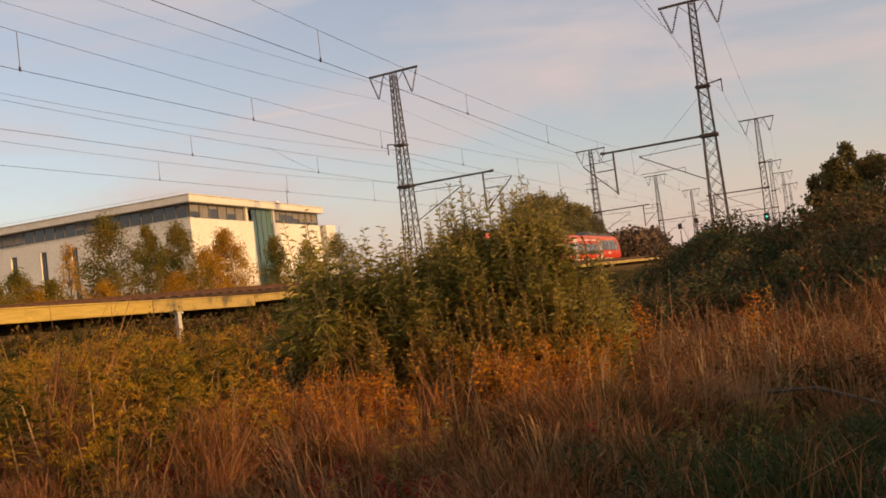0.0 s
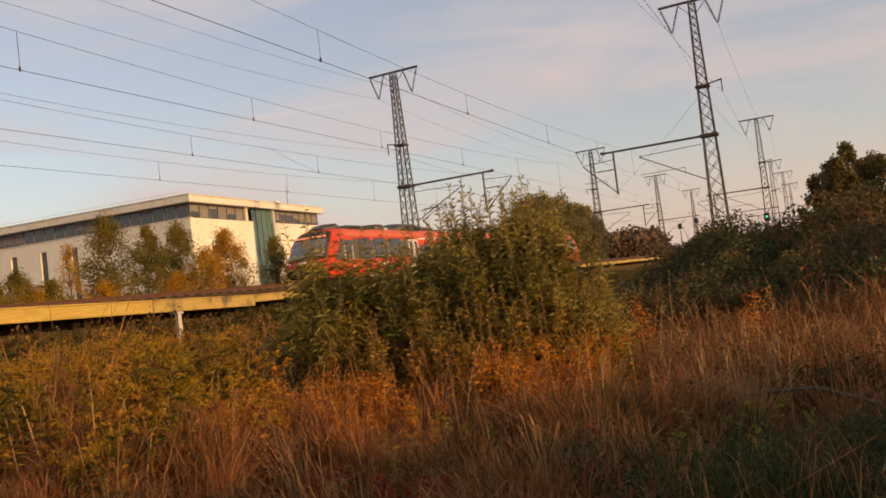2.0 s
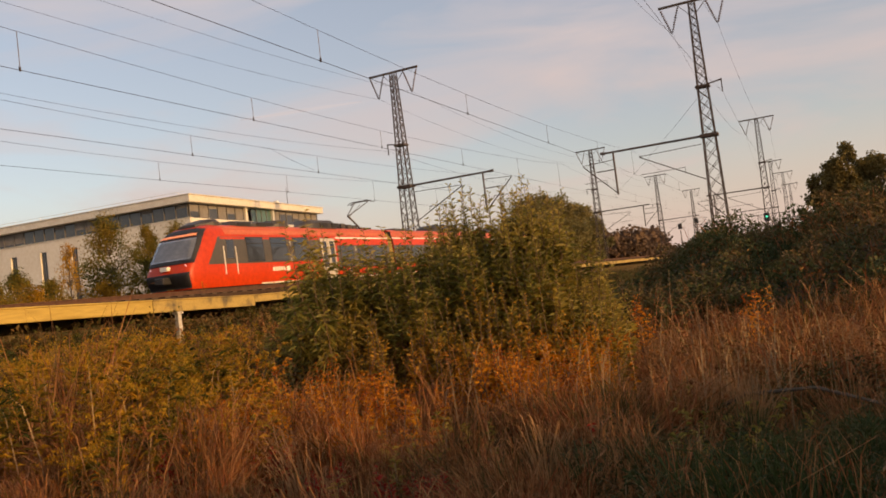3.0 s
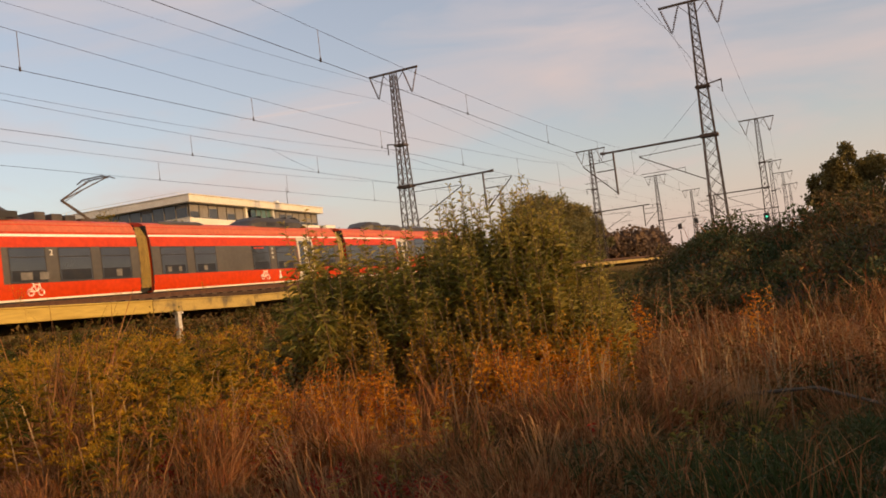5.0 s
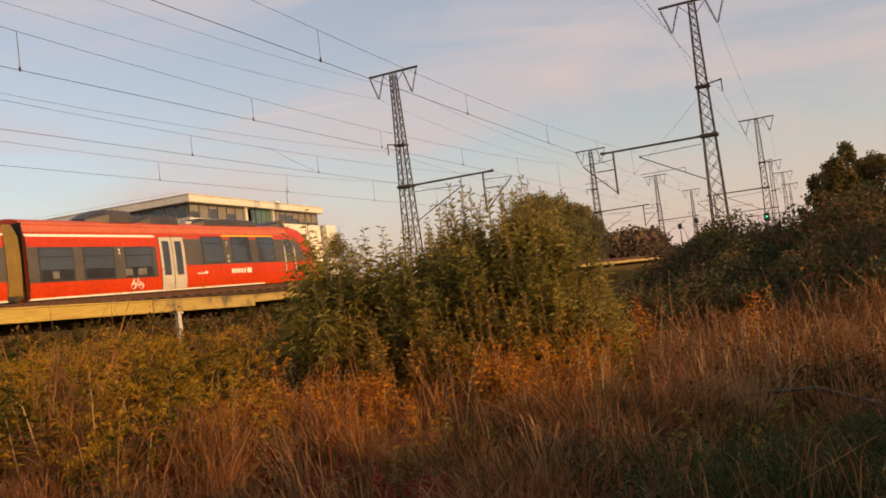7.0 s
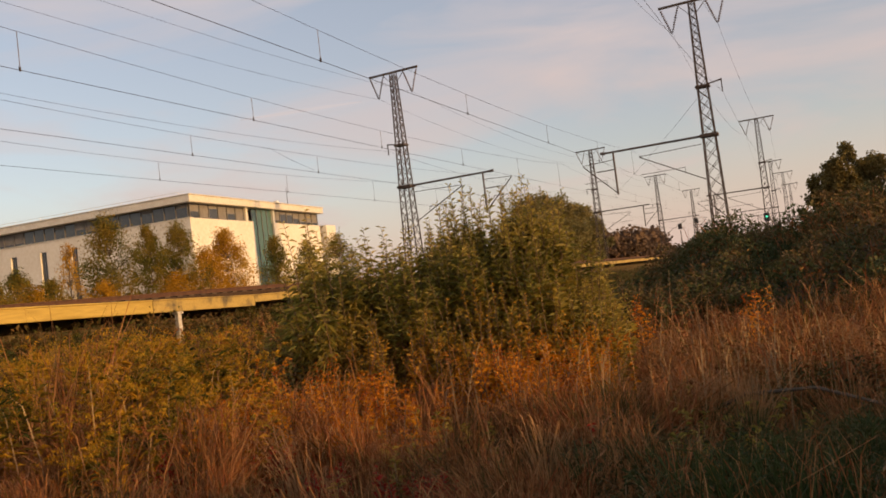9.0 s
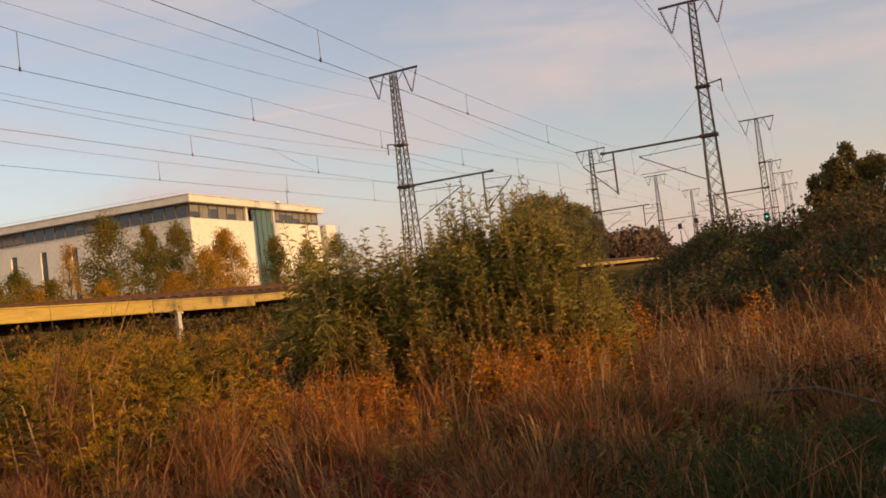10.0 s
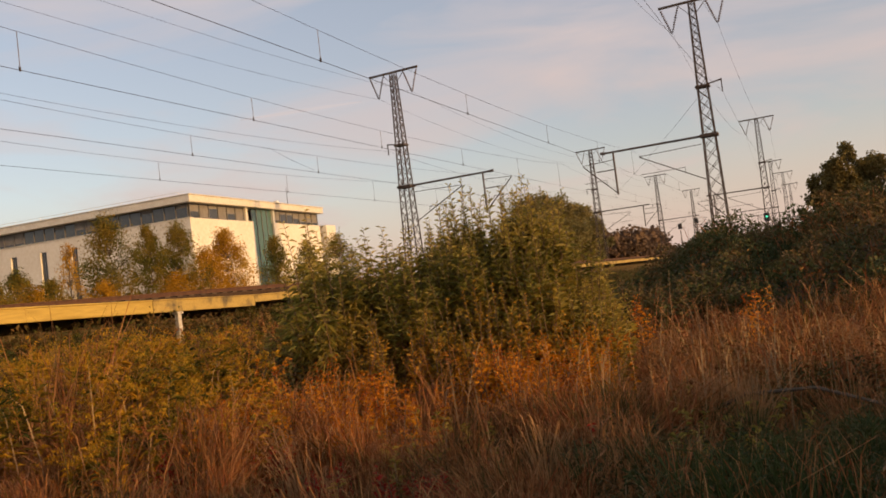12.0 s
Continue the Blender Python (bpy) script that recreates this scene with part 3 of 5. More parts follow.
WHEELSETS = []


def wheelset(parent, y):
    """Two steel wheels on an axle, centred on its own origin so that it can roll."""
    bm = barred((-0.98, 0, 0), (0.98, 0, 0), 0.08, 0.08, 8)
    for s in (-0.7535, 0.7535):
        bar(bm, (s - 0.065, 0, 0), (s + 0.065, 0, 0), 0.41, 0.41, 24)
        for k in range(4):
            bar(bm, (s + 0.05, 0.22 * math.cos(k * 1.571), 0.22 * math.sin(k * 1.571)), (s + 0.085, 0.22 * math.cos(k * 1.571), 0.22 * math.sin(k * 1.571)), 0.05, 0.05, 6)
    ob = part("wheelset", bm, M_RAIL, parent, "steel wheels on an axle")
    ob.matrix_basis = pose(0, y, 0.42)
    WHEELSETS.append((ob, y))
    return ob


def end_car(train, name, length, flip):
    """A driving car: its nose is at local y about -1.5, its inner end at length. flip turns it round for the train's other end."""
    m = pose(0, flip, 0, 0, 0, 180) if flip else Matrix()
    def fin(nm, bm, mat, par, label="", smooth=False):
        bm.transform(m)
        return part(nm, bm, mat, par, label, smooth)
    stations = [((lambda z, t=t: nose_y(z, t)), w) for t, w in NOSE_T[::-1]] + [((lambda z: 6.0), 1.0), ((lambda z: length), 1.0)]
    body = fin(name, shell(bmesh.new(), stations), M_RED, train, "bright red painted car body", True)
    mod = body.modifiers.new("edges", "EDGE_SPLIT")
    mod.split_angle = radians(40)
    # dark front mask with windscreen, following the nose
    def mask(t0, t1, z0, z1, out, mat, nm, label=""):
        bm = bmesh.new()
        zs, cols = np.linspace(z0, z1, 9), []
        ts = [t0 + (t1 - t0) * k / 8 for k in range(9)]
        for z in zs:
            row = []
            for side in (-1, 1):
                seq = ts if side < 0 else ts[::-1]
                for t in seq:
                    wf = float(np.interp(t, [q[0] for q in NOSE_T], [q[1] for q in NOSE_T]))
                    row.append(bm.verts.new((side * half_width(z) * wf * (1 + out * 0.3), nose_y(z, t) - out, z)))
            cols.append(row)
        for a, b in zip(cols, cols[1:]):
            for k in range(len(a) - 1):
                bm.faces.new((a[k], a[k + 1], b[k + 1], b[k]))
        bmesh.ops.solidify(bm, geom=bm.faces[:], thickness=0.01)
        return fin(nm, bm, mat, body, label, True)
    mask(0.80, 1.06, 1.55, 3.44, 0.025, M_BLACK, "front_mask", "black front mask")
    mask(0.965, 1.06, 1.74, 2.78, 0.045, M_WINDSCREEN, "windscreen", "windscreen with sky brightness painted in")
    mask(0.98, 1.06, 2.9, 3.02, 0.045, M_DISPLAY, "destination_display", "dim orange destination display")
    # Black apron, carried up the red nose to paint in its shade.
    mask(0.88, 1.06, 0.36, 1.12, 0.02, M_BLACK, "apron_with_nose_shade")
    fin("coupler", boxed(-0.3, 0.3, -1.5, -0.8, 0.62, 0.98, bevel=0.05), M_BLACK, body)
    fin("emblem", boxed(-0.22, 0.22, -1.14, -0.9, 1.28, 1.48, bevel=0.01), M_WHITE, body, "pale square emblem")
    for s in (-1, 1):
        x = s * 1.08
        fin("headlight", barred((x, -0.82, 1.42), (x, -0.4, 1.42), 0.06, 0.07, 8), M_LAMP, body, "small lit headlight")
    for s in (-1, 1):
        # window band of the high-floor end and of the low-floor middle
        fin("window_band", side_panel(bmesh.new(), s, 0.35, 10.1, 1.42, 2.80, 0.004, slant=0.68), M_BAND, body, "dark grey window band")
        fin("window_band", side_panel(bmesh.new(), s, 12.0, length, 0.95, 2.32, 0.009), M_BAND, body, "dark grey window band")
        fin("roof_stripe", side_panel(bmesh.new(), s, 12.0, length, 2.73, 2.83, 0.006, steps=2), M_WHITE, body, "cream stripe")
        if flip:
            fin("class_stripe", side_panel(bmesh.new(), s, 3.3, 7.5, 2.80, 2.875, 0.012, steps=2), M_YELLOW, body, "yellow stripe")
        fin("sill_strip", side_panel(bmesh.new(), s, 4.4, length, 0.30, 0.37, 0.006, steps=2), M_WHITE, body)
        fin("roof_cove", side_panel(bmesh.new(), s, 1.9, length, 2.92, 3.44, 0.003, steps=6), M_RED_SHEEN, body, "red roof edge with sky sheen painted in")
        for a, b in ((3.4, 4.75), (5.45, 6.85), (7.55, 9.0)):
            fin("window_seal", side_panel(bmesh.new(), s, a - 0.05, b + 0.05, 1.47, 2.79, 0.011), M_BLACK, body)
            w = fin("window", side_panel(bmesh.new(), s, a, b, 1.52, 2.74, 0.014), M_TGLASS, body, "tinted window")
            fin("vent_bar", side_panel(bmesh.new(), s, a, b, 2.42, 2.46, 0.018, steps=1), M_BLACK, w)
        for a, b in ((12.3, 13.8), (14.45, 15.95), (16.5, 18.02)):
            fin("window_seal", side_panel(bmesh.new(), s, a - 0.05, b + 0.05, 0.96, 2.31, 0.012), M_BLACK, body)
            w = fin("window", side_panel(bmesh.new(), s, a, b, 1.0, 2.27, 0.016), M_TGLASS, body, "tinted window")
            fin("vent_bar", side_panel(bmesh.new(), s, a, b, 1.92, 1.96, 0.018, steps=1), M_BLACK, w)
        fin("cab_window", side_panel(bmesh.new(), s, 1.75, 2.3, 1.7, 2.66, 0.016, slant=0.1), M_TGLASS, body, "narrow cab window")
        fin("cab_handrail", side_panel(bmesh.new(), s, 1.55, 1.6, 0.9, 2.3, 0.03), M_WHITE, body)
        fin("cab_handrail", side_panel(bmesh.new(), s, 2.45, 2.5, 0.9, 2.3, 0.03), M_WHITE, body)
        doors(body, fin, s, 10.25, 11.78)
        # Dark strip painted over each pane's foot: seats, and no sky reflection.
        for a, b in ((12.3, 13.8), (14.45, 15.95), (16.5, 18.02)):
            fin("seat_shade_strip", side_panel(bmesh.new(), s, a + 0.04, b - 0.04, 1.02, 1.43, 0.018, steps=2), M_PANE_DARK, body)
        fin("bicycle_sign", bicycle(s, 13.3, 0.48), M_WHITE, body, "white bicycle pictogram")
        bm = bmesh.new()
        for k in range(5):
            q = 5.95 + k * 0.23 if flip else 5.4 + k * 0.23
            side_panel(bm, s, q, q + 0.17, 0.95, 1.17, 0.006, steps=1)
        q = 5.5 if flip else 6.6
        side_panel(bm, s, q, q + 0.34, 0.93, 1.19, 0.006, steps=1)
        fin("lettering", bm, M_WHITE, body, "row of pale lettering blocks")
        bm = bmesh.new()
        side_panel(bm, s, 8.8, 9.0, 0.98, 1.1, 0.006, steps=1)
        side_panel(bm, s, 9.05, 9.5, 0.98, 1.04, 0.006, steps=1)
        fin("small_lettering", bm, M_WHITE, body, "small pale lettering blocks")
        for y in (7.2, 14.12):
            if s == (-1 if flip else 1):
                numeral(body, (flip - y if flip else y) - 0.09, 2.0 if y > 10 else 2.32, 0.32)
            bm = bmesh.new()
            for z in (1.5, 1.72):
                side_panel(bm, s, y - 0.06, y + 0.06, z, z + 0.14, 0.008, steps=1)
            fin("notice", bm, M_SEAT, body)
        bm = bmesh.new()
        for k, (a, b) in enumerate(((12.7, 13.2), (13.5, 13.9), (17.2, 17.5))):
            side_panel(bm, s, a, b, 1.08, 1.36, 0.021, steps=1)
        fin("seat_back", bm, M_HEADREST, body)
    # underside, bogie, roof fairings
    fin("underframe", boxed(-1.2, 1.2, -0.6, length, 0.18, 0.31), M_BLACK, body)
    fin("end_plate", boxed(-1.3, 1.3, length + 0.003, length + 0.02, 0.36, 3.28), M_BLACK, body)
    for s in (-1, 1):
        fin("end_seal", side_panel(bmesh.new(), s, length - 0.05, length, 0.34, 3.42, 0.009, steps=9), M_BLACK, body)
    fin("bogie_frame", boxed(-1.15, 1.15, 2.95, 6.55, 0.36, 0.62, bevel=0.05), M_BLACK, body)
    for y in (3.6, 5.9):
        wheelset(body, flip - y if flip else y)
    def fairing(y0, y1, w, h, nm="roof_fairing", mat=M_ROOFKIT, ends=0.6):
        bm = bmesh.new()
        secs = [(y0, 0.55, 0.3), (y0 + ends, 1.0, 0.95), (y1 - ends, 1.0, 1.0), (y1, 0.6, 0.4)]
        rings = []
        for y, ws, hs in secs:
            rings.append([bm.verts.new((x * w * ws, y, 3.3 + (z * h) * hs + 0.1)) for x, z in ((-1, 0), (-0.97, 0.55), (-0.75, 0.9), (0, 1), (0.75, 0.9), (0.97, 0.55), (1, 0))])
        for a, b in zip(rings, rings[1:]):
            for i in range(6):
                bm.faces.new((a[i], a[i + 1], b[i + 1], b[i]))
        bm.faces.new(rings[0]), bm.faces.new(rings[-1][::-1])
        return fin(nm, bm, mat, body, "dark grey roof fairing")
    fairing(0.75, 2.9, 0.95, 0.44, ends=0.9)
    if flip:
        fairing(3.6, 8.8, 1.02, 0.42)
        fairing(9.5, 12.2, 1.0, 0.5, ends=0.5)
        fairing(11.9, 15.0, 1.05, 0.66, ends=0.9)
    else:
        fairing(3.0, 6.1, 1.0, 0.36, ends=0.3)
        fairing(6.4, 8.6, 0.9, 0.52, ends=0.7)
        fairing(9.2, 13.6, 1.05, 0.62, ends=1.0)
    for a, b in ((3.4, 4.4), (5.0, 6.4)):
        fin("roof_grille", boxed(1.0, 1.04, a, b, 3.46, 3.62), M_BLACK, body)
    for a in (11.0, 12.3):
        fin("roof_grille", boxed(0.98, 1.08, a, a + 0.8, 3.5, 3.75), M_BLACK, body)
    fin("roof_box", boxed(-0.6, 0.6, 8.4, 9.0, 3.4, 3.66, bevel=0.05), M_SEAT, body)
    return body


def doors(body, fin, s, a, b):
    mid = (a + b) / 2
    fin("door_gap", side_panel(bmesh.new(), s, a - 0.03, b + 0.03, 0.32, 2.76, 0.005, steps=8), M_BLACK, body)
    for y0, y1 in ((a, mid - 0.02), (mid + 0.02, b)):
        d = fin("door_leaf", side_panel(bmesh.new(), s, y0, y1, 0.34, 2.74, 0.02, steps=8), M_DOOR, body, "pale grey sliding door leaf")
        fin("door_window", side_panel(bmesh.new(), s, y0 + 0.17, y1 - 0.15, 1.0, 2.56, 0.026, steps=6), M_TGLASS, d)
        fin("door_button", side_panel(bmesh.new(), s, y1 - 0.1, y1 - 0.06, 1.2, 1.3, 0.03, steps=1), M_BLACK, d)


def bicycle(s, y, z):
    bm = bmesh.new()
    x = s * (half_width(z + 0.2) + 0.012)
    def ring(cy, cz, r):
        for i in range(12):
            a, b = 2 * math.pi * i / 12, 2 * math.pi * (i + 1) / 12
            bar(bm, (x, cy + r * math.cos(a), cz + r * math.sin(a)), (x, cy + r * math.cos(b), cz + r * math.sin(b)), 0.022, None, 3)
    ring(y - 0.22, z + 0.13, 0.13), ring(y + 0.22, z + 0.13, 0.13)
    for a, b in (((-0.25, 0.16), (-0.08, 0.42)), ((-0.08, 0.42), (0.18, 0.40)), ((0.18, 0.40), (0.25, 0.16)), ((-0.08, 0.42), (0.03, 0.16)), ((0.03, 0.16), (0.18, 0.4)), ((-0.25, 0.16), (0.03, 0.16)), ((0.18, 0.4), (0.16, 0.5)), ((-0.1, 0.42), (-0.1, 0.5))):
        bar(bm, (x, y + a[0], z + a[1]), (x, y + b[0], z + b[1]), 0.022, None, 3)
    return bm


def middle_car(train, y0, y1):
    def fin(nm, bm, mat, par, label="", smooth=False):
        return part(nm, bm, mat, par, label, smooth)
    body = fin("middle_car", shell(bmesh.new(), [((lambda z: y0), 1.0), ((lambda z: (y0 + y1) / 2), 1.0), ((lambda z: y1), 1.0)]), M_RED, train, "bright red painted car body", True)
    body.modifiers.new("edges", "EDGE_SPLIT").split_angle = radians(40)
    for s in (-1, 1):
        fin("window_band", side_panel(bmesh.new(), s, y0, 30.3, 1.04, 2.32, 0.004), M_BAND, body, "dark grey window band")
        fin("window_band", side_panel(bmesh.new(), s, 31.95, y1, 1.04, 2.32, 0.004), M_BAND, body, "dark grey window band")
        fin("roof_stripe", side_panel(bmesh.new(), s, y0, y1, 2.765, 2.85, 0.006, steps=2), M_WHITE, body, "cream stripe")
        fin("sill_strip", side_panel(bmesh.new(), s, y0, y1, 0.30, 0.37, 0.006, steps=2), M_WHITE, body)
        fin("roof_cove", side_panel(bmesh.new(), s, y0, y1, 2.92, 3.44, 0.003, steps=6), M_RED_SHEEN, body, "red roof edge with sky sheen painted in")
        for a, b in ((19.85, 21.4), (22.0, 23.45), (26.3, 27.7), (28.35, 29.9), (32.5, 34.1)):
            fin("window_seal", side_panel(bmesh.new(), s, a - 0.05, b + 0.05, 1.045, 2.31, 0.011), M_BLACK, body)
            w = fin("window", side_panel(bmesh.new(), s, a, b, 1.08, 2.27, 0.014), M_TGLASS, body, "tinted window")
            fin("vent_bar", side_panel(bmesh.new(), s, a, b, 1.92, 1.95, 0.018, steps=1), M_BLACK, w)
        bm = bmesh.new()
        # Painted dark pane feet: seats where the sky isn't mirrored.
        for a, b in ((20.0, 21.3), (22.1, 23.35), (26.4, 27.6), (28.45, 29.8), (32.6, 34.0)):
            fin("seat_shade_strip", side_panel(bmesh.new(), s, a, b, 1.10, 1.46, 0.0155, steps=2), M_PANE_DARK, body)
        bm = bmesh.new()
        for a, b in ((20.15, 20.4), (20.85, 21.05), (22.55, 22.8), (28.9, 29.1)):
            side_panel(bm, s, a, b, 1.16, 1.38, 0.017, steps=1)
        fin("seat_back", bm, M_HEADREST, body)
        bm = bmesh.new()
        side_panel(bm, s, 26.45, 26.7, 2.16, 2.24, 0.017, steps=1)
        side_panel(bm, s, 26.8, 27.3, 2.17, 2.23, 0.017, steps=1)
        fin("window_sign", bm, M_RED, body, "red strip sign in the window")
        bm = bmesh.new()
        for z in (1.62, 1.85, 2.08):
            side_panel(bm, s, 27.95, 28.08, z, z + 0.14, 0.008, steps=1)
        fin("notice", bm, M_SEAT, body)
        doors(body, fin, s, 30.35, 31.9)
        fin("bicycle_sign", bicycle(s, 27.2, 0.52), M_WHITE, body, "white bicycle pictogram")
        bm = bmesh.new()
        x = s * (half_width(0.7) + 0.012)
        bar(bm, (x, 28.5, 0.52), (x, 28.5, 0.85), 0.1, 0.03, 5)
        bar(bm, (x, 28.5, 0.86), (x, 28.5, 0.98), 0.06, 0.05, 6)
        fin("pram_sign", bm, M_WHITE, body, "white pictogram")
    fin("underframe", boxed(-1.2, 1.2, y0, y1, 0.18, 0.31), M_BLACK, body)
    for y, d in ((y0, -1), (y1, 1)):
        fin("end_plate", boxed(-1.3, 1.3, *sorted((y + d * 0.003, y + d * 0.02)), 0.36, 3.28), M_BLACK, body)
        for s in (-1, 1):
            fin("end_seal", side_panel(bmesh.new(), s, *sorted((y, y - d * 0.05)), 0.34, 3.42, 0.009, steps=9), M_BLACK, body)
    for a, b, h, ends in ((20.2, 23.6, 0.26, 0.4), (26.95, 32.3, 0.66, 0.95)):
        # domed housing: rings along the roof, with the end slopes rounded over
        bm, rings = bmesh.new(), []
        for k in range(13):
            y = a + (b - a) * k / 12
            e = min(1.0, min(y - a, b - y) / ends)
            hs = 0.12 + 0.88 * math.sin(e * math.pi / 2)
            rings.append([bm.verts.new((x * 1.05 * (0.8 + 0.2 * e), y, 3.36 + z * h * hs)) for x, z in ((-1, 0), (-0.99, 0.5), (-0.8, 0.86), (-0.4, 1), (0.4, 1), (0.8, 0.86), (0.99, 0.5), (1, 0))])
        for p, q in zip(rings, rings[1:]):
            for i in range(7):
                bm.faces.new((p[i], p[i + 1], q[i + 1], q[i]))
        bm.faces.new(rings[0]), bm.faces.new(rings[-1][::-1])
        unit_ob = fin("roof_unit", bm, M_ROOFKIT, body, "dark grey domed roof unit")
        if h > 0.5:
            for y in (28.1, 29.25, 30.4, 31.4):
                fin("seam", boxed(-0.86, 0.86, y - 0.02, y + 0.02, 3.92, 4.035), M_BLACK, unit_ob)
            for y in (28.3, 29.5):
                fin("grille", boxed(1.02, 1.055, y, y + 0.8, 3.45, 3.66), M_BLACK, unit_ob)
    return body


def bellows(train, y):
    core = part("gangway_bellows", boxed(-1.15, 1.15, y - 0.33, y + 0.33, 0.25, 3.05, bevel=0.1), M_BLACK, train, "ribbed ochre gangway bellows")
    n, w = 8, 0.6
    for i in range(n):
        yy = y - w / 2 + w * (i + 0.5) / n
        prof = [(-half_width(z) + 0.07, z) for z in (0.5, 1.2, 2.0, 2.75)] + [(-1.0, 3.2), (0, 3.36), (1.0, 3.2)] + [(half_width(z) - 0.07, z) for z in (2.75, 2.0, 1.2, 0.5)]
        part("rib", tube(bmesh.new(), [Vector((px, yy, pz)) for px, pz in prof], [0.027] * len(prof)), M_BELLOWS, core)
    part("bogie_frame", boxed(-1.15, 1.15, y - 1.75, y + 1.75, 0.36, 0.62, bevel=0.05), M_BLACK, train)
    wheelset(train, y - 1.3)
    wheelset(train, y + 1.3)


def pantograph(train, y):
    p = holder("pantograph")
    p.parent = train
    part("base_frame", boxed(-0.6, 0.6, y - 0.6, y + 0.9, 3.5, 3.62, bevel=0.02), M_STEEL, p)
    bm = bmesh.new()
    for x, yy in itertools.product((-0.5, 0.5), (y - 0.4, y + 0.7)):
        bar(bm, (x, yy, 3.38), (x, yy, 3.52), 0.08, 0.08, 8)
    part("insulator", bm, M_INSUL, p)
    bm = bmesh.new()
    bar(bm, (0, y + 0.5, 3.62), (0, y - 0.95, 4.45), 0.06)
    bar(bm, (0.12, y + 0.25, 3.62), (0.05, y - 0.95, 4.36), 0.02)
    part("lower_arm", bm, M_STEEL, p)
    bm = bmesh.new()
    for s in (-1, 1):
        bar(bm, (s * 0.05, y - 0.95, 4.45), (s * 0.55, y + 0.9, 5.42), 0.035)
    bar(bm, (0, y - 0.9, 4.34), (0, y + 0.8, 5.3), 0.015)
    part("upper_arm", bm, M_STEEL, p)
    bm = bmesh.new()
    for yy in (y + 0.75, y + 1.1):
        bar(bm, (-0.95, yy, 5.38), (-0.6, yy, 5.52), 0.03)
        bar(bm, (-0.6, yy, 5.52), (0.6, yy, 5.52), 0.035)
        bar(bm, (0.6, yy, 5.52), (0.95, yy, 5.38), 0.03)
    bar(bm, (-0.5, y + 0.75, 5.45), (-0.5, y + 1.1, 5.45), 0.02)
    bar(bm, (0.5, y + 0.75, 5.45), (0.5, y + 1.1, 5.45), 0.02)
    part("contact_head", bm, M_STEEL, p)
    for a, h in ((14.3, 0.36), (15.1, 0.3), (15.75, 0.26)):
        part("roof_switch", boxed(-0.5, 0.5, a, a + 0.5, 3.42, 3.5 + h, bevel=0.03), M_ROOFKIT, p)
    return p


def build_train():
    train = holder("regional_train", (TRAIN_X, 64.2, RAIL))
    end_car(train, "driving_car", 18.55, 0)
    middle_car(train, 19.25, 34.65)
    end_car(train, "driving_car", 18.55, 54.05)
    bellows(train, 18.9)
    bellows(train, 35.0)
    pantograph(train, 17.0)
    return tagged(train, "red three-car electric regional train with grey window bands and cream doors", "train")


train = build_train()


# ---- plants ----
rng = np.random.default_rng(7)


def quick_mesh(name, verts, loops, sizes, mat):
    me = bpy.data.meshes.new(name)
    me.vertices.add(len(verts))
    me.vertices.foreach_set("co", np.asarray(verts, np.float32).ravel())
    me.loops.add(len(loops))
    me.loops.foreach_set("vertex_index", np.asarray(loops, np.int32))
    me.polygons.add(len(sizes))
    sizes = np.asarray(sizes, np.int32)
    me.polygons.foreach_set("loop_start", np.concatenate(([0], np.cumsum(sizes)[:-1])).astype(np.int32))
    me.update(calc_edges=True)
    me.validate()
    me.materials.append(mat)
    return me


def unit(v):
    return v / np.maximum(np.linalg.norm(v, axis=1, keepdims=True), 1e-9)


def leaf_mesh(name, base, way, length, width, mat, bend=0.25):
    """Pointed, folded leaves: base, two sides, tip; way is the direction of each leaf."""
    n = len(base)
    way = unit(way)
    side = unit(np.cross(way, rng.normal(size=(n, 3)) * 1.0 + [0, 0, 0.45]))
    up = np.cross(side, way)
    length, width = np.asarray(length)[:, None], np.asarray(width)[:, None]
    mid = base + way * length * 0.45 + up * length * 0.06
    tip = base + way * length - np.array([0, 0, 1.0]) * length * bend
    v = np.stack([base, mid + side * width / 2 + up * width * 0.15, tip, mid - side * width / 2 + up * width * 0.15], 1).reshape(-1, 3)
    k = np.arange(n)[:, None] * 4
    loops = (k + np.array([0, 1, 2, 0, 2, 3])).ravel()
    return quick_mesh(name, v, loops, np.full(2 * n, 3), mat)


def blade_mesh(name, root, height, lean, width, mat):
    """Grass blades: a bent strip from root, leaning along lean (n, 2)."""
    n = len(root)
    lean3 = np.concatenate([lean, np.zeros((n, 1))], 1)
    h = np.asarray(height)[:, None]
    across = rng.normal(size=(n, 3)) * [1, 1, 0.05]
    across = unit(across) * np.asarray(width)[:, None] / 2
    p1 = root + [0, 0, 1] * h * 0.45 + lean3 * h * 0.18
    p2 = root + [0, 0, 1] * h * 0.82 + lean3 * h * 0.52
    p3 = root + [0, 0, 1] * h * (1.0 - 0.22 * np.linalg.norm(lean, axis=1, keepdims=True)) + lean3 * h * 1.0
    v = np.stack([root - across, root + across, p1 - across, p1 + across, p2 - across * 0.7, p2 + across * 0.7, p3], 1).reshape(-1, 3)
    k = np.arange(n)[:, None] * 7
    loops = (k + np.array([0, 1, 3, 2, 2, 3, 5, 4, 4, 5, 6])).ravel()
    return quick_mesh(name, v, loops, np.tile([4, 4, 3], n), mat)


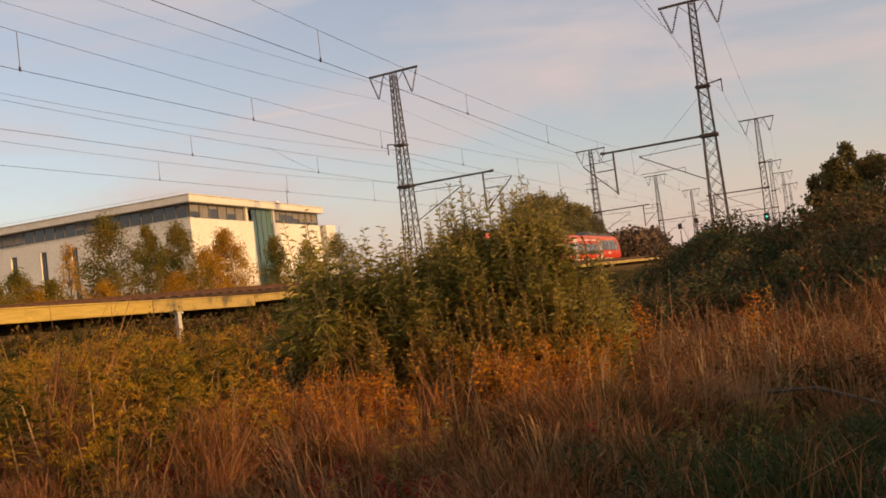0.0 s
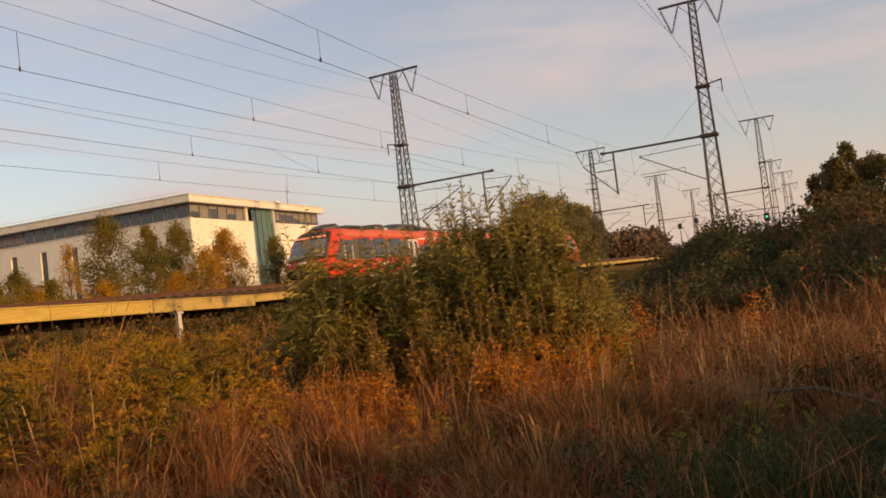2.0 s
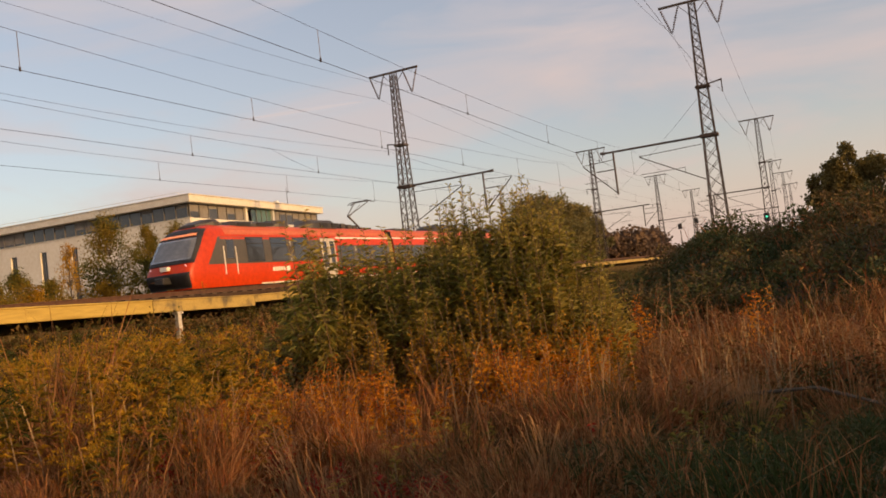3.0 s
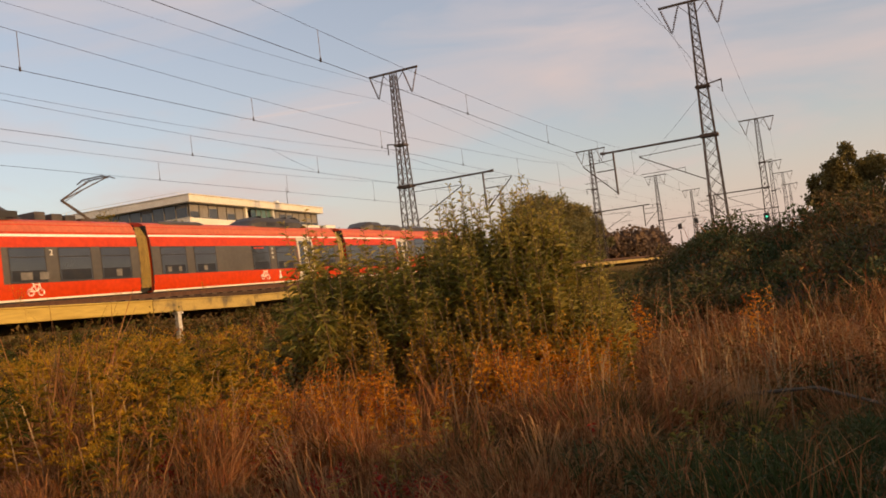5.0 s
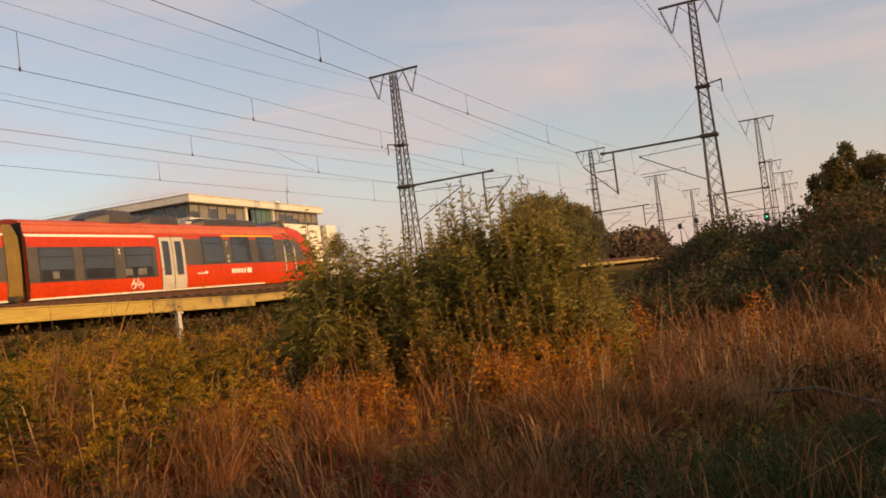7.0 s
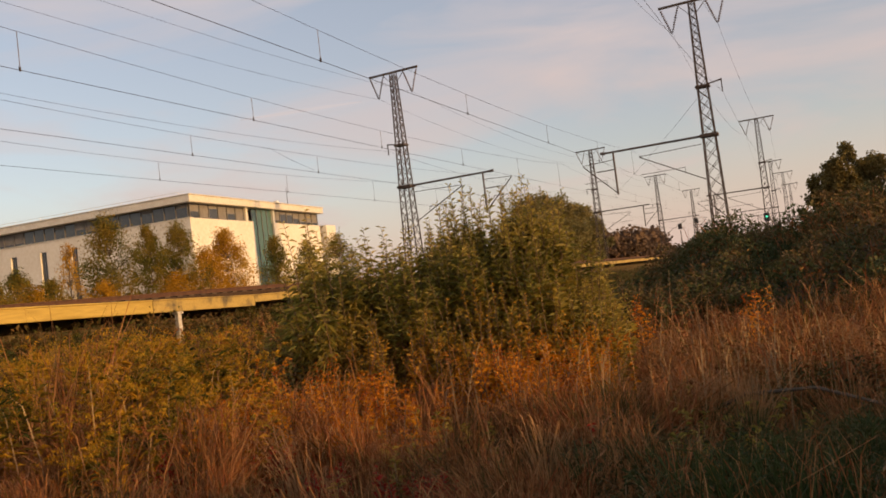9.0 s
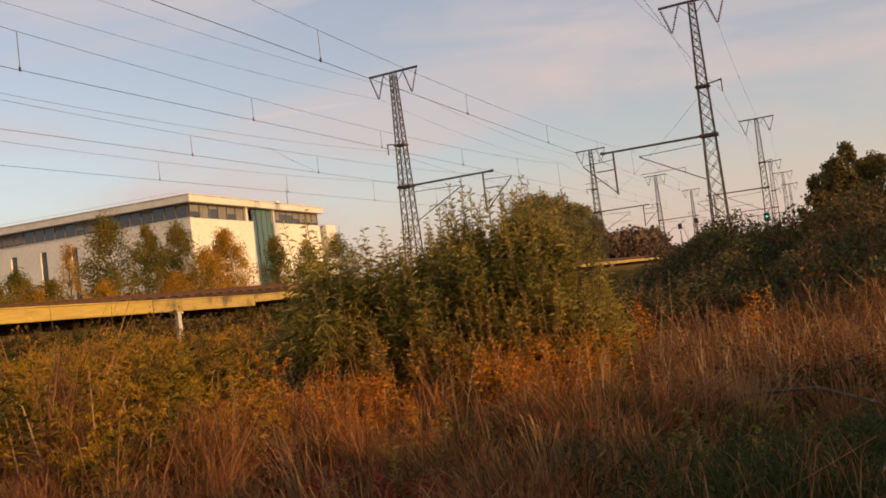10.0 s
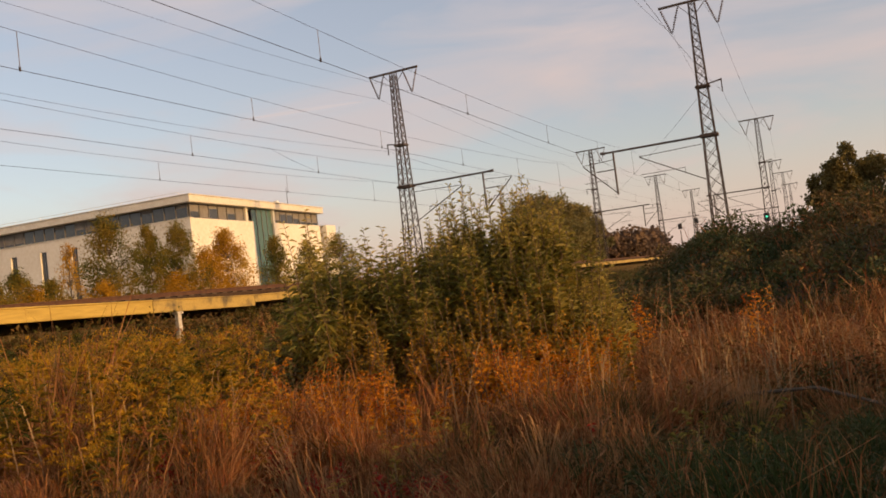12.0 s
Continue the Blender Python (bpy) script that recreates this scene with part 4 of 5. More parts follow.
def polar(n, a0, a1, r0, r1, power=1.0):
    """Points of the field in a fan: a in degrees left of the line of sight's right (0 straight along +Y, positive to -X)."""
    a = np.radians(rng.uniform(a0, a1, n) + rng.normal(size=n) * 2.5)
    r = (rng.uniform(0, 1, n) ** power) * (r1 - r0) + r0
    return -np.sin(a) * r, np.cos(a) * r


def heights(x, y):
    return np.array([ground(a, b) for a, b in zip(x, y)])


def stuff(name, me, label, category):
    return tagged(new(name, me), label, category, kind="stuff")


def patchy(x, y, scale, seed):
    return np.array([noise.noise((a * scale, b * scale, seed)) for a, b in zip(x, y)])


# dry grass over the field
def grass_field(name, n, a0, a1, r0, r1, h0, h1, mat, label, width=0.0043, keep=None, seed=0.0, power=0.75, low_ground=9.0):
    x, y = polar(n, a0, a1, r0, r1, power)
    d = patchy(x, y, 0.6, seed)
    ok = (d > (-0.35 if keep is None else keep)) & (heights(x, y) < low_ground)
    if mat is M_GRASS:      # dry grass thinned to deepen the dark of the shaded corner
        ok &= ~((x > -0.8) & (y < 6.4) & (rng.uniform(0, 1, n) < 0.7))
    x, y, d = x[ok], y[ok], d[ok]
    z = heights(x, y)
    clump = np.array([[noise.noise((a * 2.2, b * 2.2, 5)), noise.noise((a * 2.2, b * 2.2, 9))] for a, b in zip(x, y)])
    lean = clump * 1.2 + rng.normal(size=(len(x), 2)) * 0.42
    h = rng.uniform(h0, h1, len(x)) * (0.85 + 0.5 * d) * np.clip(0.85 + 1.5 * patchy(x, y, 1.3, 31.0), 0.3, 1.5)
    lean *= rng.uniform(0.3, 1.6, (len(x), 1))
    w = rng.uniform(0.6, 1.4, len(x)) * width * (1 + np.hypot(x, y) / 9)
    stuff(name, blade_mesh(name, np.stack([x, y, z - 0.02], 1), h, lean, w, mat), label, "grass")


grass_field("dry_grass", 105000, -16, 72, 3.2, 13, 0.25, 0.62, M_GRASS, "tall dry reddish-brown autumn grass covering the field")
grass_field("seeding_grass", 7000, -16, 70, 4.5, 14, 0.6, 0.95, M_GRASS, "taller pale dry grass stems", width=0.0032, seed=4.0)
grass_field("field_grass", 40000, -20, 80, 12, 24, 0.4, 0.9, M_GRASS, "dry brown grass farther out in the field", width=0.005, seed=2.0, low_ground=0.42)
grass_field("green_grass", 16000, -16, 30, 3.2, 8, 0.15, 0.45, M_GREEN_GRASS, "short dark green grass and weeds", keep=0.0, seed=8.0)


grass_field("tall_grass", 9000, 34, 64, 5.6, 8.2, 0.5, 0.85, M_GRASS, "tall dry grass before the goldenrod", seed=13.0, width=0.0042)
grass_field("goldenrod_grass", 17000, 34, 64, 7.6, 14.0, 0.7, 1.35, M_GRASS, "tall dry grass among the goldenrod", seed=14.0, width=0.0042)
grass_field("matted_grass", 30000, -16, 66, 4.0, 11.0, 0.25, 0.5, M_GRASS, "matted pale dead grass", seed=15.0, width=0.0048, keep=0.05)


# goldenrod and other autumn weeds
def weeds(name, n, a0, a1, r0, r1, h0, h1, mat, label, leaves=56, size=0.12, keep=-0.2, seed=0.0, plume=True, slim=0.13):
    x, y = polar(n, a0, a1, r0, r1, 0.8)
    d = patchy(x, y, 0.55, seed)
    ok = d > keep
    x, y, d = x[ok], y[ok], d[ok]
    z = heights(x, y)
    m = len(x)
    h = rng.uniform(h0, h1, m) * (0.9 + 0.45 * d)
    lean = rng.normal(size=(m, 2)) * 0.16
    t = rng.uniform(0.12, 1.0, (m, leaves)) ** 0.75
    ang = rng.uniform(0, 2 * np.pi, (m, leaves))
    bx = x[:, None] + lean[:, :1] * t * t * h[:, None]
    by = y[:, None] + lean[:, 1:] * t * t * h[:, None]
    bz = z[:, None] + t * h[:, None]
    base = np.stack([bx, by, bz], -1).reshape(-1, 3)
    rise = rng.uniform(0.0, 1.5, (m, leaves))
    way = np.stack([np.cos(ang), np.sin(ang), rise], -1).reshape(-1, 3)
    ln = (rng.uniform(0.6, 1.25, (m, leaves)) * size * (1.25 - 0.55 * t)).ravel()
    stuff(name, leaf_mesh(name, base, way, ln, ln * slim, mat, 0.35), label, "weeds")
    root = np.stack([x, y, z], 1)
    stuff(name.replace("leaves", "stalks"), blade_mesh(name, root, h * 1.02, lean, np.full(m, 0.011), M_STALK), "thin dry stalks of the weeds", "weeds")
    if plume:
        # several arching sprays at the top of each plant
        k, sprays = 24, 5
        x, y, z, h, lean = (np.repeat(q, sprays, 0) for q in (x, y, z, h, lean))
        m = len(x)
        t = np.tile(np.linspace(0.05, 1.0, k), (m, 1))
        ang = rng.uniform(0, 2 * np.pi, m)
        arm = rng.uniform(0.12, 0.30, m)
        foot = h * rng.uniform(0.78, 1.0, m)
        px = x[:, None] + lean[:, :1] * foot[:, None] + np.cos(ang)[:, None] * arm[:, None] * t + rng.normal(size=(m, k)) * 0.01
        py = y[:, None] + lean[:, 1:] * foot[:, None] + np.sin(ang)[:, None] * arm[:, None] * t + rng.normal(size=(m, k)) * 0.01
        pz = z[:, None] + foot[:, None] + arm[:, None] * (1.7 * t - 1.35 * t * t) + rng.normal(size=(m, k)) * 0.01
        base = np.stack([px, py, pz], -1).reshape(-1, 3)
        ln = rng.uniform(0.025, 0.05, m * k)
        stuff(name.replace("leaves", "plumes"), leaf_mesh(name, base, rng.normal(size=(m * k, 3)) * 0.6 + [0, 0, 1.1], ln, ln * 0.24, mat, 0.25), "arching faded goldenrod plumes", "weeds")


weeds("goldenrod_leaves", 1000, 40, 63, 7.3, 14.5, 0.75, 1.32, M_GOLD, "dense yellow-green autumn goldenrod", seed=1.0, keep=-0.3, leaves=46, slim=0.07, size=0.15)
weeds("goldenrod_near_leaves", 60, 40, 60, 6.5, 8.0, 0.5, 0.85, M_GOLD, "yellow-green autumn goldenrod at the near edge", seed=2.0, keep=-0.1)
weeds("orange_weed_leaves", 230, 31, 46, 6.6, 8.2, 0.4, 0.8, M_ORANGE, "orange and red autumn weeds", seed=3.0, keep=-0.1, plume=False, size=0.075)
weeds("orange_sapling_leaves", 120, 16.5, 22, 7.9, 8.7, 0.55, 1.1, M_ORANGE, "glowing orange weeds at the foot of the shrubs", seed=6.0, keep=-0.25, plume=False, size=0.07)
weeds("red_weed_leaves", 420, 12, 58, 4.2, 5.8, 0.32, 0.55, M_REDLEAF, "low crimson weeds in the grass", seed=5.0, keep=0.1, plume=False, leaves=24, size=0.06)
def bank_weeds(name, n, x0, x1, y0, y1, h0, h1, mat, label, broad=0.09):
    """Upright weeds in clusters of uneven height, each a blade with narrow leaves along it."""
    x, y = rng.uniform(x0, x1, n), rng.uniform(y0, y1, n)
    d = patchy(x, y, 0.8, len(name))
    ok = d > -0.25
    x, y, d = x[ok], y[ok], d[ok]
    n = len(x)
    h = rng.uniform(h0, h1, n) * (0.85 + 0.55 * d)
    root = np.stack([x, y, heights(x, y)], 1)
    lean = rng.normal(size=(n, 2)) * 0.3
    stuff(name, blade_mesh(name, root, h, lean, np.full(n, 0.018), mat), label, "weeds")
    k = 13
    t = rng.uniform(0.15, 1.0, (n, k))
    off = lean[:, None, :] * (t * t * h[:, None])[:, :, None]
    base = np.repeat(root[:, None, :], k, 1)
    base[:, :, :2] += off + rng.normal(size=(n, k, 2)) * 0.05
    base[:, :, 2] += t * h[:, None]
    ln = rng.uniform(0.12, 0.28, n * k)
    stuff(name + "_foliage", leaf_mesh(name, base.reshape(-1, 3), rng.normal(size=(n * k, 3)) + [0, 0, 1.5], ln, ln * broad, mat, 0.35), label, "weeds")


bank_weeds("bank_bramble", 5000, -21.3, -20.75, 8, 60, 1.05, 1.9, M_BRAMBLE, "dark tangled weeds below the edge beam", 0.3)
bank_weeds("far_bank_bramble", 1600, -21.5, -17.5, 60, 130, 0.7, 1.6, M_BRAMBLE, "dark tangled weeds below the far stretch of the edge beam")
bank_weeds("bank_grass", 3000, -19.6, -12.5, 8, 50, 0.5, 1.15, M_GRASS, "dry brown weeds in front of the edge beam")
bank_weeds("meadow_bramble", 3200, -19, -5.5, 24, 80, 0.4, 1.2, M_BRAMBLE, "dark green weeds on the low ground before the railway")
bank_weeds("bank_goldenrod", 1500, -18.5, -11.5, 8, 34, 0.6, 1.2, M_GOLD, "faded goldenrod in front of the edge beam")
weeds("russet_weed_leaves", 700, -14, 22, 6.5, 13.0, 0.45, 0.95, M_GRASS, "russet faded weeds", seed=9.0, keep=-0.1, plume=False, leaves=30, size=0.07)
weeds("dark_weed_leaves", 500, -14, 14, 4.2, 6.2, 0.15, 0.4, M_BRAMBLE, "low dark green weeds in the shade", seed=11.0, keep=-0.1, plume=False, leaves=26, size=0.09)


def shrub(x, y, height, stems, spread, mat, label, leaf=0.11, leaf_w=0.2, per=70, upright=0.0, category="shrub", low=0.08):
    """A many-stemmed shrub: curved tapered stems with side twigs and pointed leaves."""
    r = np.random.default_rng(int(abs(x * 131 + y * 977)) + 3)
    z0 = ground(x, y)
    ob = holder("shrub", (x, y, z0))
    base, way, size = [], [], []
    for s in range(stems):
        a, rad = r.uniform(0, 6.283), spread * math.sqrt(r.uniform(0, 1))
        foot = Vector((math.cos(a) * rad * 0.35, math.sin(a) * rad * 0.35, -0.05))
        h = height * r.uniform(0.68, 1.0) * (1.0 - 0.12 * rad / max(spread, 0.01))
        out = Vector((math.cos(a), math.sin(a), 0)) * rad
        bend = Vector((r.normal() * 0.12, r.normal() * 0.12, 0)) * h
        pts = [foot + out * (t ** 1.2) * (0.65) + bend * t * t + Vector((0, 0, h * t)) for t in (0, 0.25, 0.5, 0.75, 1.0)]
        part("stem", tube(bmesh.new(), pts, [0.011 * (1 - i * 0.22) + 0.001 for i in range(5)]), M_TWIG, ob)
        for k in range(per):
            t = r.uniform(low, 1.0) ** 0.8
            i = min(3, int(t * 4))
            p = pts[i].lerp(pts[i + 1], t * 4 - i)
            ang = r.uniform(0, 6.283)
            reach = r.uniform(0, 0.34) * (1 - t) ** 0.8 * (1 if r.uniform() < 0.6 else 0.15)
            d = Vector((math.cos(ang), math.sin(ang), r.uniform(0.05, 1.5) + upright))
            q = p + Vector((d.x, d.y, 0.7)) * reach
            base.append(q), way.append(d), size.append(leaf * r.uniform(0.6, 1.2) * (1 - 0.25 * t))
    ln = np.array(size)
    me = leaf_mesh("foliage", np.array(base), np.array(way), ln, ln * leaf_w, mat, 0.35)
    lv = new("foliage", me)
    lv.parent = ob
    return tagged(ob, label, category, group="shrubs in the field")


def willow(x, y, height, stems, spread, mat, label, leaf=0.1, leaf_w=0.18, droop=0.0, gap=0.026, category="shrub"):
    """Upright leafy shoots from one root: each has side twigs and pointed leaves set spirally along it, small at the tip."""
    r = np.random.default_rng(int(abs(x * 173 + y * 641)) + 5)
    ob = holder("shrub", (x, y, ground(x, y)))
    base, way, size = [], [], []
    def leafy(pts, low):
        p = np.array(pts)
        seg = np.linalg.norm(np.diff(p, axis=0), axis=1)
        n = max(4, int(seg.sum() * (1 - low) / gap))
        u = np.linspace(low, 1.0, n) + r.normal(size=n) * 0.008
        q = np.clip(u, 0, 0.999) * (len(p) - 1)
        i = q.astype(int)
        at = p[i] + (p[i + 1] - p[i]) * (q - i)[:, None]
        along = unit(p[i + 1] - p[i])
        ang = np.arange(n) * 2.4 + r.uniform(0, 6.28) + r.normal(size=n) * 0.3
        out = np.stack([np.cos(ang), np.sin(ang), np.zeros(n)], 1)
        rise = r.uniform(0.55, 1.25, n) * (0.55 + 0.7 * u)
        d = out + along * rise[:, None] - np.array([0, 0, 1.0]) * (droop * r.uniform(0.6, 1.6, n) * (1.15 - 0.5 * u))[:, None]
        base.append(at), way.append(d)
        size.append(leaf * r.uniform(0.7, 1.2, n) * (0.5 + 0.65 * np.sin(np.pi * np.clip(0.2 + 0.78 * u, 0, 1))))
    for s in range(stems):
        a, rad = r.uniform(0, 6.283), spread * math.sqrt(r.uniform(0, 1))
        h = height * (1.0 if s == 0 else r.uniform(0.72, 1.0)) * (1.0 - 0.12 * rad / spread)
        side = Vector((math.cos(a), math.sin(a), 0))
        bend = Vector((r.normal(), r.normal(), 0)) * 0.05 * h
        pts = [side * rad * (0.45 + 0.55 * t) + bend * t * t + Vector((0, 0, h * t - 0.05)) for t in (k / 6 for k in range(7))]
        bm = tube(bmesh.new(), pts, [0.012 * (1 - k * 0.15) + 0.0012 for k in range(7)])
        leafy(pts, 0.22)
        for k in range(int(3 + h * 2.6)):
            t = r.uniform(0.12, 0.74)
            i = min(5, int(t * 6))
            p0 = pts[i].lerp(pts[i + 1], t * 6 - i)
            b2, ln = r.uniform(0, 6.283), h * (0.10 + 0.2 * (1 - t)) * r.uniform(0.6, 1.2)
            w = Vector((math.cos(b2), math.sin(b2), 0))
            tw = [p0 + w * ln * 0.62 * q + Vector((0, 0, 1)) * ln * (0.7 * q + 0.35 * q * q) for q in (0, 0.35, 0.7, 1.0)]
            tube(bm, tw, [0.005, 0.004, 0.003, 0.0015], 3)
            leafy(tw, 0.12)
        part("stem", bm, M_TWIG, ob)
    ln = np.concatenate(size)
    lv = new("foliage", leaf_mesh("foliage", np.concatenate(base), np.concatenate(way), ln, ln * leaf_w, mat, 0.28))
    lv.parent = ob
    return tagged(ob, label, category, group="shrubs in the field")


WEEPING = "tall willow shrub with long drooping olive-green leaves"
for x, y, h, n, sp in ((-5.52, 8.3, 2.85, 10, 0.36), (-5.08, 8.3, 2.68, 10, 0.34), (-5.75, 8.7, 2.5, 16, 0.5), (-4.75, 8.6, 2.5, 14, 0.4), (-5.3, 8.0, 2.1, 16, 0.5), (-6.15, 8.7, 2.0, 14, 0.45), (-6.45, 8.5, 1.6, 12, 0.45), (-5.1, 8.8, 2.4, 14, 0.45)):
    willow(x, y, h, n, sp, M_WILLOW, WEEPING, leaf=0.16, leaf_w=0.16, droop=0.85, gap=0.027)
UPRIGHT = "upright willow shrub with dense green-gold leaves on straight shoots"
for x, y, h, n, sp in ((-4.55, 9.0, 2.6, 24, 0.42), (-4.23, 9.3, 2.85, 18, 0.36), (-3.94, 9.3, 2.98, 18, 0.34), (-3.7, 9.5, 2.75, 24, 0.38), (-3.49, 9.3, 2.92, 18, 0.34), (-3.17, 9.3, 2.88, 20, 0.34), (-2.94, 9.35, 2.65, 24, 0.36),
                       (-2.7, 9.5, 2.1, 26, 0.4), (-2.45, 9.4, 1.55, 24, 0.42), (-4.4, 8.5, 2.2, 26, 0.45), (-3.85, 8.7, 2.4, 26, 0.45), (-3.4, 8.8, 2.35, 26, 0.45), (-2.98, 8.9, 2.1, 26, 0.45), (-2.55, 9.0, 1.5, 24, 0.42)):
    willow(x, y, h, n, sp, M_WILLOW, UPRIGHT, leaf=0.135, leaf_w=0.2, droop=0.15, gap=0.024)
for x, y, h, n, sp in ((-4.75, 7.7, 1.5, 9, 0.35), (-4.35, 7.9, 1.45, 9, 0.35), (-3.9, 8.1, 1.5, 9, 0.35), (-3.45, 8.2, 1.4, 9, 0.35), (-3.0, 8.4, 1.4, 10, 0.35), (-2.6, 8.6, 1.2, 10, 0.35), (-2.3, 9.0, 1.05, 10, 0.35), (-3.25, 8.6, 1.75, 12, 0.4), (-2.8, 8.75, 1.6, 12, 0.4), (-2.45, 8.9, 1.35, 12, 0.4), (-3.7, 8.4, 1.7, 12, 0.4)):
    willow(x, y, h, n, sp, M_GOLDBUSH, "small golden-brown autumn bush in the dry grass", leaf=0.085, leaf_w=0.34, gap=0.026)
for x, y, h, n, sp in ((-3.42, 7.75, 1.0, 5, 0.16), (-3.12, 7.7, 1.12, 6, 0.16), (-2.92, 7.75, 0.85, 6, 0.18), (-2.68, 7.7, 0.82, 7, 0.22), (-4.35, 7.3, 0.85, 6, 0.2), (-4.75, 7.1, 0.8, 6, 0.2), (-5.0, 7.5, 1.0, 6, 0.2), (-2.85, 7.35, 0.95, 6, 0.16), (-2.6, 7.4, 0.8, 6, 0.18), (-3.1, 7.4, 1.0, 6, 0.16)):
    willow(x, y, h, n, sp, M_ORANGE, "small glowing orange autumn sapling at the foot of the willows", leaf=0.07, leaf_w=0.42, gap=0.022)
for x, y, h, n, sp in ((-6.2, 8.0, 1.35, 12, 0.45), (-5.7, 7.75, 1.25, 12, 0.4), (-6.7, 8.7, 1.3, 12, 0.45), (-5.35, 7.55, 1.0, 9, 0.3), (-6.0, 7.5, 1.15, 14, 0.4), (-6.55, 8.1, 1.2, 14, 0.4)):
    willow(x, y, h, n, sp, M_BRAMBLE, "dark green bush in the shade of the willows", leaf=0.11, leaf_w=0.35, droop=0.2)


for x, y, h, n, sp, mat, label in ((-5.25, 6.85, 1.3, 5, 0.1, M_ORANGE, "slender orange-red autumn sapling"), (-5.45, 6.2, 0.8, 8, 0.25, M_REDLEAF, "low crimson autumn bush"), (-2.3, 10.8, 1.25, 4, 0.1, M_ORANGE, "slender rusty orange weed stalk"),
                                   (-0.95, 11.0, 1.15, 4, 0.1, M_ORANGE, "slender rusty orange weed stalk"), (-4.1, 7.0, 0.95, 8, 0.22, M_ORANGE, "small orange autumn bush"), (-6.6, 7.2, 1.3, 12, 0.35, M_WILLOW, "green leafy weed clump among the goldenrod")):
    shrub(x, y, h, n, sp, mat, label, leaf=0.075, leaf_w=0.42, per=75)


for y, h in ((18.9, 1.5), (23.3, 1.05), (28.2, 1.15), (26.0, 0.9), (33.0, 1.0)):
    shrub(-24.9, y, h, 5, 0.2, M_YELLOW_LEAF, "small yellow weed tuft growing between the tracks", leaf=0.07, leaf_w=0.35, per=40)


def tussock(x, y, height, blades, mat, label):
    """One clump of grass: blades springing from one root and arching outwards."""
    r = np.random.default_rng(int(abs(x * 911 + y * 577)) + 2)
    a, q = r.uniform(0, 6.283, blades), np.sqrt(r.uniform(0, 1, blades))
    root = np.stack([np.cos(a) * q * 0.09, np.sin(a) * q * 0.09, np.full(blades, -0.02)], 1)
    lean = np.stack([np.cos(a), np.sin(a)], 1) * (q * r.uniform(0.1, 0.8, blades))[:, None] + r.normal(size=(blades, 2)) * 0.3 + r.normal(size=2) * 0.3
    ob = new("grass_tussock", blade_mesh("grass_tussock", root, height * r.uniform(0.55, 1.1, blades), lean, r.uniform(0.004, 0.009, blades), mat))
    ob.matrix_basis = pose(x, y, ground(x, y))
    return tagged(ob, label, "grass tussock", group="grass tussocks")


tuft_rng = np.random.default_rng(41)
for k in range(84):
    a, d = math.radians(tuft_rng.uniform(-4, 52)), tuft_rng.uniform(6.0, 11.5)
    pick = tuft_rng.uniform()
    mat, words = (M_STRAW, "arching tussock of pale straw-coloured dry grass") if pick < 0.6 else (M_GRASS, "tussock of russet dry grass") if pick < 0.85 else (M_GREEN_GRASS, "tussock of dark green grass")
    tussock(-math.sin(a) * d, math.cos(a) * d, tuft_rng.uniform(0.4, 0.75), 95, mat, words)
for x, y in ((0.12, 5.3), (0.2, 5.7), (-0.05, 5.0), (-0.66, 6.3), (-1.0, 4.9), (-1.5, 5.0), (-1.25, 5.3), (-0.4, 5.1)):
    tussock(x, y, 0.5, 150, M_GREEN_GRASS, "leafy tussock of dark green grass in the shade")
for x, y, h in ((-4.8, 4.7, 0.42), (-4.55, 4.8, 0.36), (-4.05, 5.15, 0.42), (-2.7, 4.7, 0.42), (-2.45, 4.75, 0.36), (-3.4, 4.9, 0.36), (-6.4, 7.3, 0.75), (-6.25, 7.15, 0.6)):
    willow(x, y, h + 0.14, 9, 0.2, M_REDLEAF, "low crimson autumn weed in the dry grass", leaf=0.075, leaf_w=0.4, gap=0.018)
for x, y, h in ((-7.8, 7.7, 0.95), (-7.5, 7.5, 0.8), (-9.6, 7.7, 0.95), (-1.62, 6.35, 0.5), (-1.35, 6.2, 0.45), (-1.95, 5.9, 0.42), (-0.2, 8.0, 0.65), (0.1, 8.1, 0.6), (0.0, 6.2, 0.45), (-0.35, 5.7, 0.4), (0.25, 6.8, 0.5)):
    willow(x, y, h, 10, 0.28, M_BRAMBLE, "low dark green weed clump in the grass", leaf=0.08, leaf_w=0.38, gap=0.024)


for x, y, h in ((-3.0, 14.0, 1.4), (-3.45, 14.6, 1.35), (-2.5, 13.6, 1.15), (-3.8, 13.8, 1.1), (-1.7, 14.2, 1.0), (-1.0, 13.9, 0.95), (-2.1, 14.6, 1.3), (-4.2, 15.5, 1.4)):
    willow(x, y, h, 13, 0.5, M_BRAMBLE, "dark green bush at the foot of the overgrown mound", leaf=0.12, leaf_w=0.38, droop=0.3, gap=0.034)


def dead_branch(pts, r, label):
    ob = part("dead_branch", tube(bmesh.new(), [Vector((x, y, ground(x, y) + z)) for x, y, z in pts], [r * (1 - 0.17 * i) for i in range(len(pts))], 6), M_BARK)
    return tagged(ob, label, "branch")


